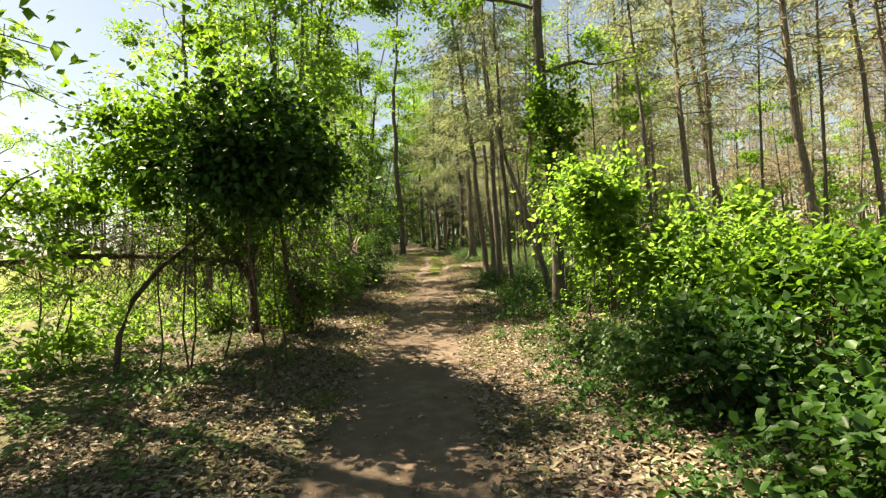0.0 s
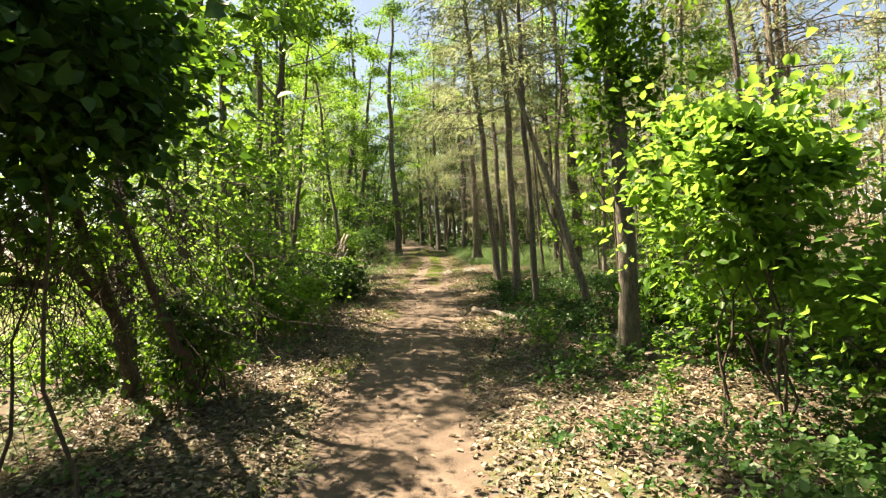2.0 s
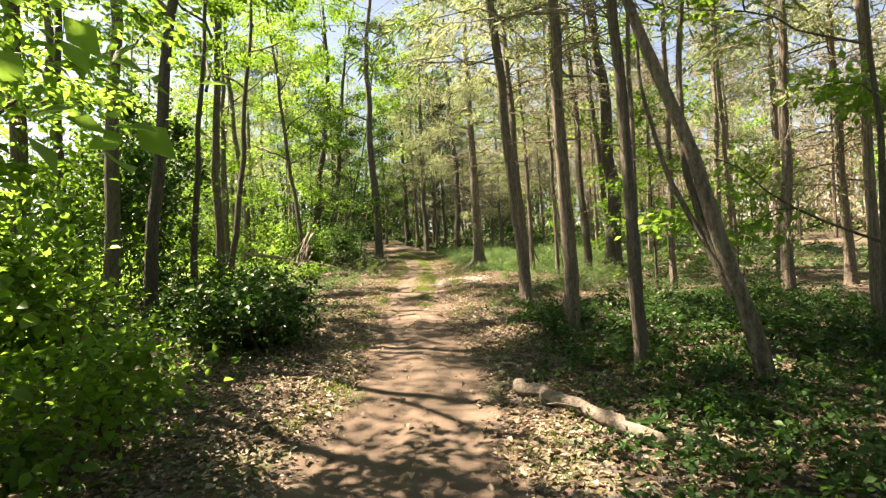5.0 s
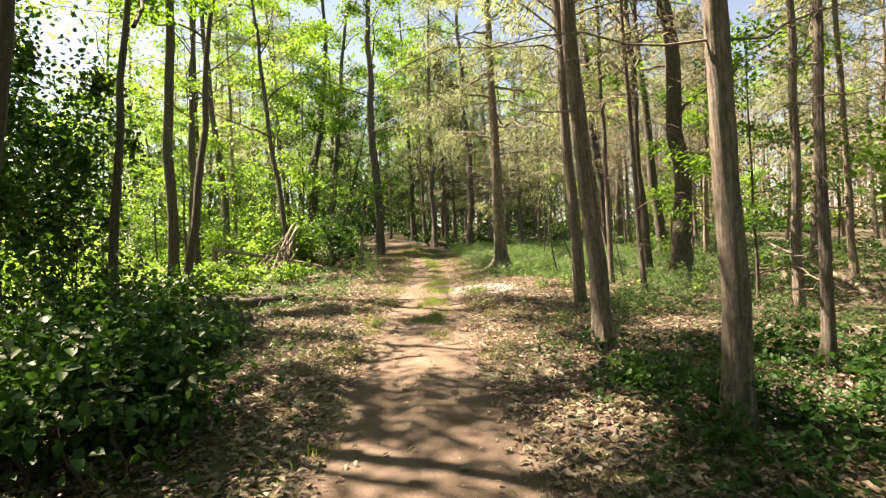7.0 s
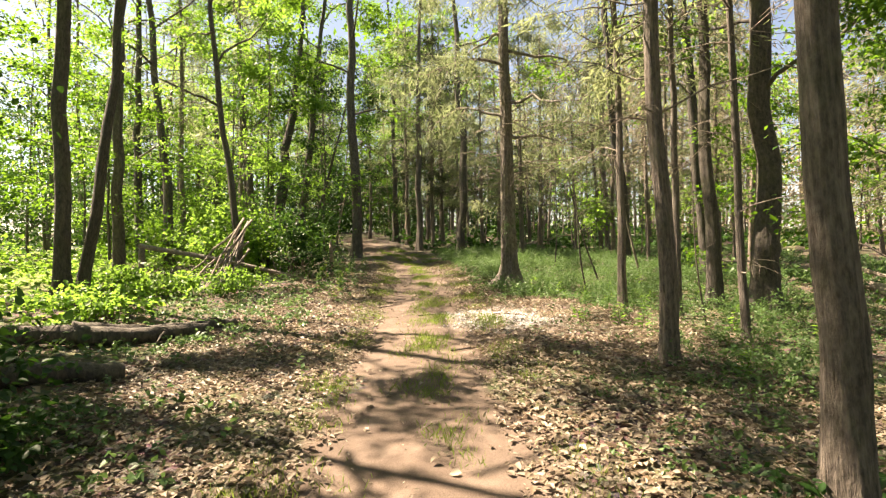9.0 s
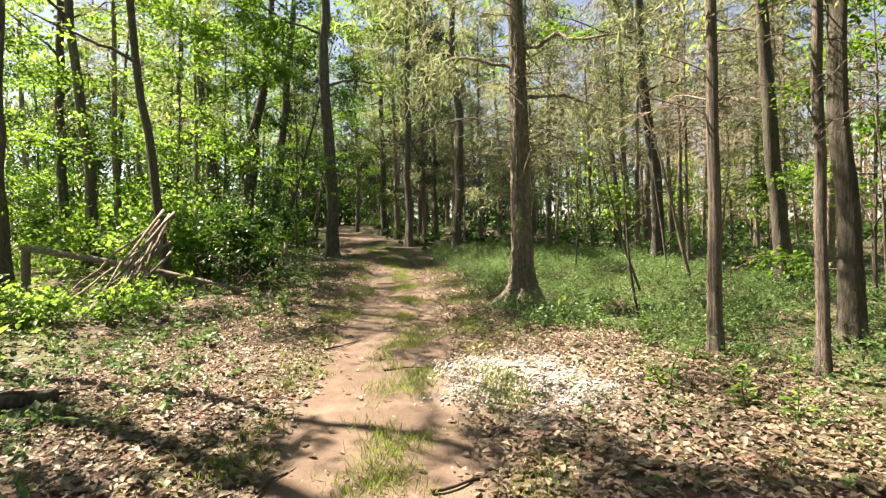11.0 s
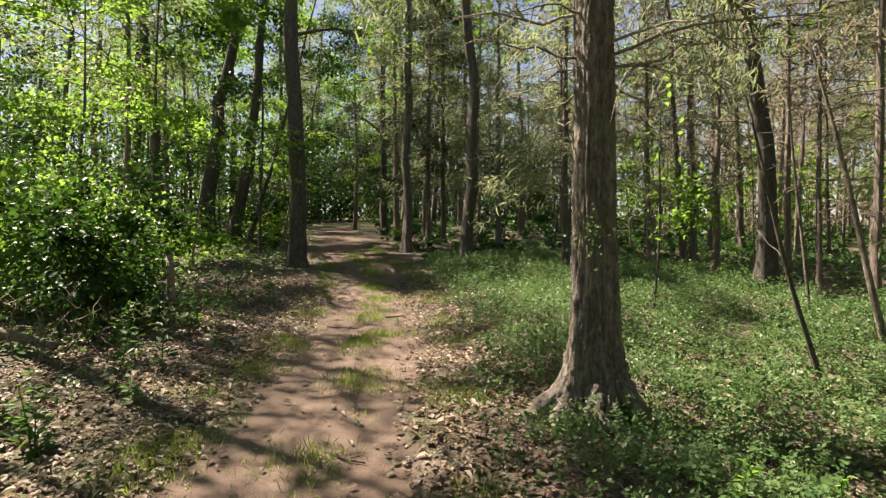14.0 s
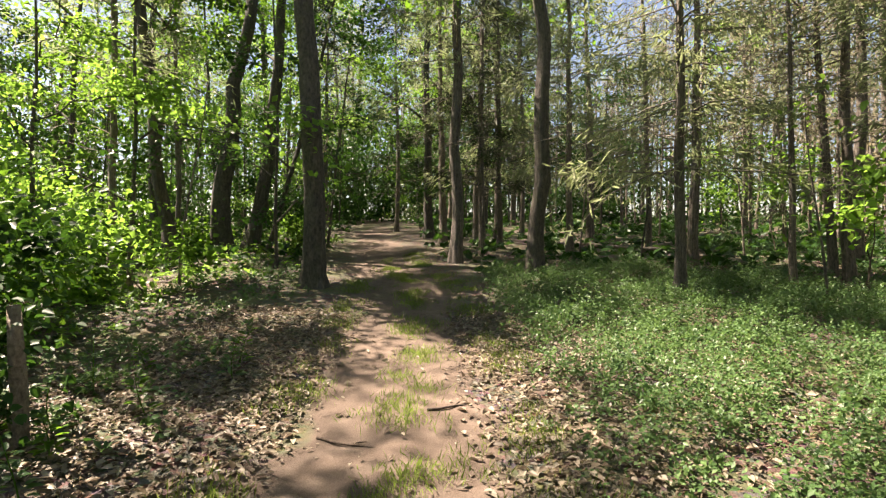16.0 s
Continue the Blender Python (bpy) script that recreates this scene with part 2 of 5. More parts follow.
def spread(a, b, step, far, grow=1.18):
    out = list(np.arange(a, b + 1e-6, step))
    s, lo, hi = step, a, b
    while lo > far[0] or hi < far[1]:
        s *= grow
        lo, hi = lo - s, hi + s
        if lo + s > far[0]:
            out.insert(0, lo)
        if hi - s < far[1]:
            out.append(hi)
    return np.array(out)


def sun_patch_at(x, y):
    """How much of the pale, painted-in sun patch lies at a place beside the trail."""
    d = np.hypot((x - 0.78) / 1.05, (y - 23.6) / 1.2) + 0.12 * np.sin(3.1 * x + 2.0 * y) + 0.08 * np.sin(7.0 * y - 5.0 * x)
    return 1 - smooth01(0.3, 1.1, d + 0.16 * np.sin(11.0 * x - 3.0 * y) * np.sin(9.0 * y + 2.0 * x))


rng = np.random.default_rng(3)
gx, gy = spread(-4.6, 5.4, 0.15, (-700, 700)), spread(-2.0, 42.0, 0.17, (-500, 900))
GX, GY = np.meshgrid(gx, gy)
GZ = height(GX, GY)
close = (np.abs(GX) < 7) & (GY > -3) & (GY < 50)
off_trail = np.abs(GX - trail_x(GY))
GZ = GZ + np.where(close, rng.standard_normal(GZ.shape) * np.where(off_trail < 0.8, 0.004, 0.011), 0)
floor_shape = Shape()
ny, nx = GX.shape
ii = (np.arange(ny - 1)[:, None] * nx + np.arange(nx - 1)[None]).reshape(-1, 1)
floor_shape.add(np.stack([GX, GY, GZ], -1), ii + np.array([[0, 1, nx + 1, nx]]))
ground = part("ground", floor_shape, GROUND, smooth=True)
tagged(ground, "brown earth trail through a leaf-covered woodland floor", "ground", kind="structure")
wobble = 0.16 * np.sin(1.9 * GY) + 0.1 * np.sin(4.7 * GY + GX)
# gravel key: strength of the painted sunlit patch
for key, val in (("trail", (1 - smooth01(0.5, 1.0, off_trail + wobble)) * (1 - smooth01(50, 58, GY))),
                 ("gravel", 0.75 * sun_patch_at(GX, GY)),
                 ("meadow", smooth01(-7.0, -11.0, GX) * (1 - smooth01(45, 60, GY)))):
    ground.data.attributes.new(key, "FLOAT", "POINT").data.foreach_set("value", val.ravel().astype(np.float32))


# ---- trees ----
def stem_points(rng, H, wander, n):
    z = np.linspace(0, H, n)
    k1, k2 = rng.uniform(0.25, 0.5, 2)
    a, b = rng.uniform(0, 6.28, 2)
    x = wander * (np.sin(k1 * z + a) - np.sin(a)) * np.minimum(1, z / 2)
    y = wander * (np.sin(k2 * z + b) - np.sin(b)) * np.minimum(1, z / 2)
    return np.stack([x, y, z], 1)


def trunk_shape(rng, H, r0, wander, flare=0.5, sides=24, rings=54, furrow=0.0):
    """A crooked, fluted trunk with a flared foot, knots and bark ridges."""
    n = rings
    s = np.linspace(0, 1, n) ** 1.5
    core = stem_points(rng, H, wander, 60)
    p = np.stack([np.interp(s * H, core[:, 2], core[:, i]) for i in range(3)], 1)
    p[0, 2] = -0.25
    z = p[:, 2]
    bends = np.arange(0, H + 1.0, 0.8)
    for i in range(2):
        p[:, i] += np.interp(z, bends, rng.normal(0, 0.032, len(bends))) * np.clip(z / 1.0, 0, 1) * (1.0 if wander > 0.05 else 0.3)
    r = r0 * (1 - 0.82 * s) * (1 + flare * np.exp(-z / (1.6 * r0 + 0.05)))
    sh = Shape()
    a = np.linspace(0, 2 * np.pi, sides, endpoint=False)
    lobes = rng.integers(4, 7)
    ph = rng.uniform(0, 6.28, 5)
    zz = z[:, None]
    flute = 0.085 * np.cos(2 * a + ph[0] + 0.35 * zz) + 0.06 * np.cos(3 * a + ph[1] - 0.5 * zz) + 0.035 * np.cos(5 * a + ph[2] + 0.8 * np.sin(0.9 * zz))
    ridge = 1 + flute + 0.03 * np.sin(9 * a + ph[3] + 1.2 * np.sin(1.7 * zz + a)) + 0.022 * rng.standard_normal((n, sides))
    for _ in range(7):
        kz, ka = rng.uniform(0.3, 4.5), rng.uniform(0, 6.28)
        ridge = ridge + rng.uniform(-0.1, 0.22) * np.exp(-((zz - kz) / 0.12) ** 2) * np.exp(-(np.sin((a - ka) / 2) / 0.25) ** 2)[None]
    foot = 1 + 0.42 * flare * np.exp(-zz / (2.2 * r0)) * np.cos(lobes * a + ph[4])[None]
    if furrow:
        warp = 0.5 * np.sin(1.3 * zz + ph[0]) + 0.35 * np.sin(3.1 * zz + 3 * a + ph[1]) + 0.3 * np.sin(6.7 * zz - 2 * a + ph[2])
        cut = np.abs(np.sin(9.5 * a + 1.6 * warp)) ** 0.6 + 0.6 * np.abs(np.sin(15.5 * a - 2.1 * warp + 1.1 * np.sin(7.9 * zz)))
        plate = 0.5 + 0.5 * np.sin(11 * zz + 5 * np.sin(4 * a + ph[3]) + 2.5 * warp)
        ridge = ridge + furrow * (cut - 0.9) - 0.3 * furrow * plate + 0.35 * furrow * rng.standard_normal((n, sides))
    rr = r[:, None] * ridge * foot
    v = np.stack([p[:, 0:1] + rr * np.cos(a), p[:, 1:2] + rr * np.sin(a), np.repeat(p[:, 2:3], sides, 1)], -1)
    i = np.arange(n - 1)[:, None] * sides
    j = np.arange(sides)[None]
    k = (j + 1) % sides
    sh.add(v.reshape(-1, 3), np.stack([i + j, i + k, i + sides + k, i + sides + j], -1).reshape(-1, 4))
    return sh, p


def bough(rng, start, az, rise, length, n=7, droop=0.0):
    t = np.linspace(0, 1, n)
    d = np.array([math.cos(az), math.sin(az), 0.0])
    p = start + np.outer(t * length * math.cos(rise), d)
    p[:, 2] += t * length * math.sin(rise) - droop * length * t * t
    p[1:] += np.cumsum(rng.standard_normal((n - 1, 3)) * length * 0.035, 0)
    return p


def broadleaf(seed, H, r0, crown_from, reach, count, leaf_mat, bark, label, size=0.115):
    """A leafy woodland tree: trunk, limbs and a broken crown of single leaves."""
    rng = np.random.default_rng(seed)
    root = thing("tree", Matrix(), label, "tree")
    sh, axis = trunk_shape(rng, H, r0, 0.16 if r0 > 0.1 else 0.1)
    part("trunk", sh, bark, root, smooth=True)
    clumps, twigs = [], Shape()
    az = rng.uniform(0, 6.28)
    for i in range(11):
        f = crown_from + (0.95 - crown_from) * (i / 10) ** 0.85
        start = np.array([np.interp(f * H, axis[:, 2], axis[:, c]) for c in range(3)])
        az += 2.4 + rng.uniform(-0.4, 0.4)
        length = reach * (1.05 - 0.55 * (i / 10)) * rng.uniform(0.7, 1.15)
        p = bough(rng, start, az, rng.uniform(0.2, 0.75), length, droop=rng.uniform(0.05, 0.3))
        limb = Shape()
        tube(limb, p, np.linspace(r0 * 0.34 * (1.1 - f), 0.008, len(p)), 6)
        part("limb", limb, bark, root, smooth=True)
        for _ in range(6):
            k = rng.integers(2, len(p))
            q = bough(rng, p[k], az + rng.uniform(-1.4, 1.4), rng.uniform(-0.25, 0.6), length * rng.uniform(0.25, 0.5), 4, 0.25)
            if _ < 3:
                tube(twigs, q[[0, 1, 3]], np.linspace(0.012, 0.004, 3), 3)
            clumps += [q[1], q[2], q[3]]
    tagged(part("brushwood", twigs, bark, root), kind="stuff")
    clumps = np.array(clumps)
    share = rng.gamma(0.42, 1.0, len(clumps))
    pick = rng.choice(len(clumps), count, p=share / share.sum())
    c = clumps[pick] + rng.standard_normal((count, 3)) * np.array([0.22, 0.22, 0.10])
    out = c - np.array([0, 0, H * 0.55])
    way = unit(unit(out * [1, 1, 0]) + rng.standard_normal((count, 3)) * 0.7 + [0, 0, -0.35])
    nor = unit(rng.standard_normal((count, 3)) * 0.45 + [0, 0, 1])
    L = size * rng.uniform(0.6, 1.25, count)
    crown = Shape()
    leaves(crown, c, way, nor, L, L * 0.62, 0.18)
    part("crown", crown, leaf_mat, root)
    return root


def cedar(seed, H, r0, crown_from, reach, count, spray, bark, label, dead=34, dead_from=1.2, single=False):
    """A red cedar: stringy trunk, bare dead branches below, drooping sprays above."""
    rng = np.random.default_rng(seed)
    root = thing("cedar_tree", Matrix(), label, "tree")
    sh, axis = trunk_shape(rng, H, r0, 0.07, 0.35)
    part("trunk", sh, bark, root, smooth=True)
    dry = Shape()
    for i in range(dead):
        one = Shape() if single else dry
        z = rng.uniform(dead_from, crown_from * H + 1.5)
        start = np.array([np.interp(z, axis[:, 2], axis[:, c]) for c in range(3)])
        az, length = rng.uniform(0, 6.28), rng.uniform(0.4, 1.6) * reach * 0.6
        p = bough(rng, start, az, rng.uniform(-0.1, 0.5), length, 7, 0.2)
        tube(one, p, np.linspace(0.011, 0.003, 7), 4)
        for _ in range(5):
            k = rng.integers(2, 7)
            q = bough(rng, p[k], az + rng.uniform(-1.1, 1.1), rng.uniform(-0.5, 0.3), length * rng.uniform(0.2, 0.45), 4, 0.25)
            tube(one, q, np.linspace(0.005, 0.002, 4), 3)
        if single:
            part("dead_branch", one, DEADWOOD, root, "bare grey dead branch")
    if not single:
        tagged(part("dead_brushwood", dry, DEADWOOD, root, "bare grey dead twigs"), kind="stuff")
    clumps, live = [], Shape()
    for i in range(46):
        f = crown_from + (0.98 - crown_from) * i / 45
        start = np.array([np.interp(f * H, axis[:, 2], axis[:, c]) for c in range(3)])
        az = rng.uniform(0, 6.28)
        length = reach * (1.1 - 0.8 * (f - crown_from) / (1 - crown_from)) * rng.uniform(0.6, 1.1)
        p = bough(rng, start, az, rng.uniform(0.0, 0.5), length, 5, 0.28)
        tube(live, p, np.linspace(0.02, 0.004, 5), 3)
        for k in range(1, 5):
            clumps.append(p[k])
            side = p[k] + np.array([-math.sin(az), math.cos(az), -0.2]) * rng.uniform(-0.5, 0.5) * length * 0.5
            clumps.append(side)
    tagged(part("brushwood", live, bark, root), kind="stuff")
    clumps = np.array(clumps)
    share = rng.gamma(0.5, 1.0, len(clumps))
    pick = rng.choice(len(clumps), count, p=share / share.sum())
    c = clumps[pick] + rng.standard_normal((count, 3)) * [0.16, 0.16, 0.09]
    way = unit(unit(c * [1, 1, 0]) * 0.8 + rng.standard_normal((count, 3)) * 0.6 + [0, 0, -0.55])
    nor = unit(rng.standard_normal((count, 3)))
    L = rng.uniform(0.10, 0.26, count)
    crown = Shape()
    leaves(crown, c, way, nor, L, L * 0.15, 0.3)
    part("crown", crown, spray, root)
    return root


PALE = "slender broadleaf woodland tree with fresh light green leaves"
DARK = "tall broadleaf tree with grey bark and mid-green leaves"
CED = "red cedar with stringy brown bark and dead lower branches"
DRY = "thin cedar with dry brownish foliage in a dense stand"
YOUNG = "young understorey tree with low leafy boughs"
BASE = {"young": 0.12, "shady": 0.12}
KIND = {
    "pale": [broadleaf(11, 12.5, 0.15, 0.24, 3.1, 5600, LEAF_BRIGHT, BARK_GREY, PALE),
             broadleaf(12, 11.0, 0.15, 0.20, 2.8, 5200, LEAF_BRIGHT, BARK_GREY, PALE)],
    "dark": [broadleaf(21, 15.0, 0.15, 0.30, 3.4, 5200, LEAF_MID, BARK_GREY, DARK),
             broadleaf(22, 13.0, 0.15, 0.26, 3.0, 5000, LEAF_MID, BARK_GREY, DARK)],
    "high": [broadleaf(23, 14.5, 0.15, 0.42, 2.6, 2600, LEAF_BRIGHT, BARK_GREY, DARK),
             broadleaf(24, 13.5, 0.15, 0.45, 2.4, 2400, LEAF_MID, BARK_GREY, DARK)],
    "young": [broadleaf(25, 6.0, 0.06, 0.14, 1.9, 3700, LEAF_BRIGHT, BARK_GREY, YOUNG, 0.10),
              broadleaf(26, 5.0, 0.06, 0.10, 1.7, 3500, LEAF_MID, BARK_GREY, YOUNG, 0.10),
              broadleaf(27, 7.5, 0.06, 0.16, 2.1, 4000, LEAF_BRIGHT, BARK_GREY, YOUNG, 0.13)],
    "lush": [broadleaf(61, 15.0, 0.15, 0.33, 4.4, 9500, LEAF_MID, BARK_GREY, DARK, 0.13),
             broadleaf(62, 13.5, 0.15, 0.36, 4.0, 9000, LEAF_BRIGHT, BARK_GREY, DARK, 0.13)],
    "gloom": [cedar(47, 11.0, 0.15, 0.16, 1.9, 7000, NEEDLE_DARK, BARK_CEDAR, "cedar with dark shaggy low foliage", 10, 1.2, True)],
    "snag": [broadleaf(29, 13.0, 0.15, 0.36, 2.3, 900, LEAF_BRIGHT, BARK_GREY, "tall thin tree with few leaves", 0.13)],
    "thick": [cedar(45, 12.0, 0.15, 0.34, 2.4, 5200, NEEDLE, BARK_CEDAR, CED, 12, 2.4, True),
              cedar(46, 11.5, 0.15, 0.37, 2.3, 5200, NEEDLE, BARK_CEDAR, CED, 12, 2.4, True)],
    "feather": [cedar(44, 9.0, 0.15, 0.20, 2.1, 6500, NEEDLE, BARK_CEDAR, "cedar with drooping pale olive sprays", 10, 1.6, True)],
    # the young tree again, with shade put into darker leaves
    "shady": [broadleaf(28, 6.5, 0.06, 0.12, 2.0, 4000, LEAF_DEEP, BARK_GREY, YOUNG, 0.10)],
    "cedar": [cedar(31, 12.0, 0.15, 0.36, 2.0, 3300, NEEDLE, BARK_CEDAR, CED, 11, 2.5, True),
              cedar(32, 11.0, 0.15, 0.40, 1.9, 3200, NEEDLE, BARK_CEDAR, CED, 11, 2.5, True)],
    "dry": [cedar(41, 10.5, 0.15, 0.42, 1.4, 1500, NEEDLE_DRY, BARK_CEDAR, DRY, 11, 0.8),
            cedar(42, 9.5, 0.15, 0.36, 1.3, 1500, NEEDLE_DRY, BARK_CEDAR, DRY, 11, 0.8),
            cedar(43, 11.0, 0.15, 0.5, 1.3, 1300, NEEDLE, BARK_CEDAR, DRY, 20, 0.8)],
}
FIRST = {k: [True] * len(v) for k, v in KIND.items()}
tree_rng = np.random.default_rng(77)


def plant(kind, x, y, dia, lean=0.0, lean_y=0.0, tall=1.0, turn=None, group=""):
    i = int(tree_rng.integers(len(KIND[kind])))
    turn = tree_rng.uniform(0, 360) if turn is None else turn
    m = Matrix.Translation((x, y, hz(x, y) - 0.02)) @ Euler((-math.atan(lean_y), math.atan(lean), 0)).to_matrix().to_4x4() @ Matrix.Rotation(radians(turn), 4, "Z") @ Matrix.Scale(tall, 4)
    if FIRST[kind][i]:
        FIRST[kind][i] = False
        ob = KIND[kind][i]
        ob.matrix_basis = m
    else:
        src = KIND[kind][i]
        keep = src.scale.copy()
        src.scale = (1, 1, 1)
        ob = copy_thing(src, m)
        src.scale = keep
    for c in ob.children:
        if c.name.startswith("trunk"):
            w = 0.88 * dia / BASE.get(kind, 0.30) / tall
            c.scale = (w, w, 1)
    if group:
        tagged(ob, group=group)
    return ob


# trees beside the trail
taken = []


def beside(kind, x, y, dia, lean, tall=1.0):
    taken.append((x, y))
    return plant(kind, x, y, dia, lean, tree_rng.normal(0, 0.012), tall)


beside("thick", 1.66, 15.95, 0.215, -0.015)
beside("thick", 1.47, 18.15, 0.235, -0.085)
beside("thick", 1.97, 20.9, 0.20, -0.037)
beside("thick", 1.77, 13.95, 0.15, -0.02, 0.85)
beside("dark", 5.08, 24.02, 0.46, -0.005)
beside("snag", 6.45, 28.1, 0.30, -0.03)
# three trees added on the left to throw shade on the trail
beside("snag", -7.4, 15.4, 0.2, 0.03, 0.95)
beside("high", -6.8, 18.9, 0.2, 0.0, 1.0)
beside("snag", -5.9, 13.3, 0.18, 0.0, 0.9)
# unseen tree, added to shade the start of the trail
beside("dark", -5.5, 3.3, 0.2, 0.0, 0.9)
beside("dark", -4.7, 14.7, 0.2, 0.05, 1.1)
beside("dry", 8.3, 24.4, 0.20, 0.04)
beside("cedar", 8.75, 22.3, 0.25, 0.015)
beside("dry", 5.0, 20.2, 0.17, 0.03)
beside("dry", 7.6, 22.4, 0.17, 0.0)
beside("dry", 8.5, 29.6, 0.2, 0.03)
beside("cedar", 2.74, 24.0, 0.14, -0.03, 0.9)
beside("cedar", 3.28, 23.3, 0.13, 0.003, 0.8)
beside("snag", 4.4, 24.3, 0.24, 0.008)
beside("dark", 6.2, 32.5, 0.38, -0.02)
beside("dry", 6.9, 31.0, 0.16, -0.028)
beside("dark", -2.75, 35.9, 0.46, 0.02, 1.2)
beside("thick", -0.35, 39.8, 0.36, 0.02, 1.2)
beside("high", 1.35, 37.6, 0.36, 0.018, 1.2)
beside("dark", -1.68, 48.0, 0.42, -0.03, 1.3)
beside("dark", -7.3, 39.3, 0.36, -0.12, 1.15)
beside("lush", -6.9, 41.0, 0.55, 0.03, 1.2)
beside("dark", -6.4, 41.8, 0.42, 0.16, 1.2)
beside("pale", -5.6, 41.0, 0.16, 0.28, 0.8)
beside("cedar", 7.55, 37.6, 0.27, -0.02)
beside("dry", 4.4, 46.5, 0.3, -0.02, 1.1)
beside("dry", 10.8, 40.8, 0.3, -0.03, 1.1)
beside("dry", 7.65, 34.0, 0.15, -0.02)
beside("dry", 6.7, 31.9, 0.1, 0.0, 0.9)
beside("dry", 5.45, 43.2, 0.22, -0.03)
beside("dry", 5.9, 36.6, 0.15, -0.04, 0.9)
beside("cedar", 9.4, 40.1, 0.32, -0.03)
beside("dry", 7.3, 37.7, 0.19, -0.05)
beside("dry", 2.4, 45.0, 0.2, 0.0)
beside("cedar", 0.2, 45.5, 0.3, 0.0)
beside("thick", -0.9, 44.0, 0.28, 0.0)
beside("dark", 2.08, 9.75, 0.26, 0.018)
beside("lush", -4.5, 16.0, 0.2, 0.09, 1.1)
beside("lush", -4.75, 17.6, 0.22, 0.1, 1.05)
beside("high", -6.5, 25.0, 0.30, 0.05, 1.05)
beside("high", -6.3, 25.2, 0.20, 0.14)
beside("pale", -10.0, 34.5, 0.36, 0.0, 1.1)
beside("dark", -8.3, 32.8, 0.34, -0.015, 1.05)
beside("snag", -4.95, 29.6, 0.22, -0.12, 0.95)
beside("lush", -5.6, 21.2, 0.16, 0.05, 1.0)
# two trees added to throw shade on the ground left of the trail
beside("lush", -9.2, 22.2, 0.3, 0.0, 1.0)
beside("high", -7.9, 29.4, 0.3, 0.0, 0.9)
beside("young", -3.5, 11.9, 0.1, 0.0, 1.0)
beside("young", -3.9, 13.4, 0.1, 0.0, 1.1)
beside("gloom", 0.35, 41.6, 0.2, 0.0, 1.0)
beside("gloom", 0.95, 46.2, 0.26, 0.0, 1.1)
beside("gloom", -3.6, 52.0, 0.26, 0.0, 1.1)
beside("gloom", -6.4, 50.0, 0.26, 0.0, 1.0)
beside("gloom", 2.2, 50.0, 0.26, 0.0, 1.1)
beside("high", -3.35, 9.3, 0.19, -0.02, 0.33)
beside("cedar", 9.0, 17.2, 0.30, -0.03)
beside("cedar", 10.6, 19.6, 0.32, -0.11)
beside("cedar", 6.3, 13.2, 0.22, -0.03)
beside("dry", 5.4, 15.5, 0.14, 0.03)
beside("dry", 4.6, 11.5, 0.13, -0.04, 0.9)
beside("cedar", 7.4, 10.4, 0.22, -0.05)
# unseen trees stacked on the left, added to shade the trail's start
beside("lush", -6.2, 6.2, 0.3, 0.0, 1.0)
beside("dark", -5.2, 2.2, 0.3, 0.0, 0.8)
beside("cedar", -7.4, 3.4, 0.3, 0.0)
beside("dark", -4.2, -1.5, 0.3, 0.0, 0.9)
beside("cedar", -6.1, 6.3, 0.2, 0.0, 0.9)
beside("young", -5.0, 4.6, 0.1, 0.0, 1.1)
beside("young", -6.0, 4.0, 0.1, 0.0, 1.2)
beside("cedar", -5.6, 3.6, 0.2, 0.0, 0.8)
beside("young", -5.4, 2.4, 0.1, 0.0, 1.2)
beside("cedar", -4.3, 0.6, 0.2, 0.0, 0.8)
beside("young", -4.3, 12.4, 0.1, 0.05)
beside("young", -9.4, 27.0, 0.1, 0.05, 1.1)
beside("young", -10.5, 23.5, 0.1, 0.05, 1.2)
beside("young", -8.6, 30.2, 0.1, 0.0)
beside("young", -9.0, 18.0, 0.1, 0.0, 1.2)
beside("young", -7.0, 34.8, 0.1, 0.0, 1.1)
beside("young", -6.2, 36.0, 0.1, 0.05, 1.3)
beside("shady", -4.4, 38.5, 0.1, 0.0, 1.3)
beside("cedar", -7.6, 37.5, 0.2, 0.0)
beside("cedar", -8.6, 34.6, 0.25, 0.0)
beside("shady", -4.6, 43.5, 0.1, 0.1, 1.3)
beside("young", 4.2, 14.0, 0.08, 0.0, 0.9)
beside("young", 5.2, 21.5, 0.07, 0.0, 0.9)
beside("young", 6.4, 26.2, 0.07, 0.0, 0.9)
beside("feather", 3.5, 35.6, 0.2, 0.0)
beside("feather", 4.9, 38.6, 0.24, 0.0, 1.1)
beside("feather", 2.7, 41.2, 0.22, 0.0, 1.1)
beside("feather", 6.9, 35.4, 0.2, 0.02)
beside("feather", 0.9, 43.0, 0.2, 0.0, 1.1)
beside("feather", 8.9, 31.8, 0.2, 0.0)
beside("feather", 9.8, 26.0, 0.2, 0.0)
beside("feather", 7.6, 18.6, 0.2, 0.0, 0.95)
beside("feather", 11.6, 36.5, 0.2, 0.0, 1.1)
beside("dry", 2.9, 16.8, 0.1, 0.02, 0.9)
beside("dry", 3.4, 21.9, 0.12, -0.03, 0.9)
beside("thick", 6.0, 18.0, 0.22, 0.02)


# the wood behind them: dense thin cedars on one hand, leafier trees on the other
def free(x, y, gap):
    return all((x - a) ** 2 + (y - b) ** 2 > gap * gap for a, b in taken)


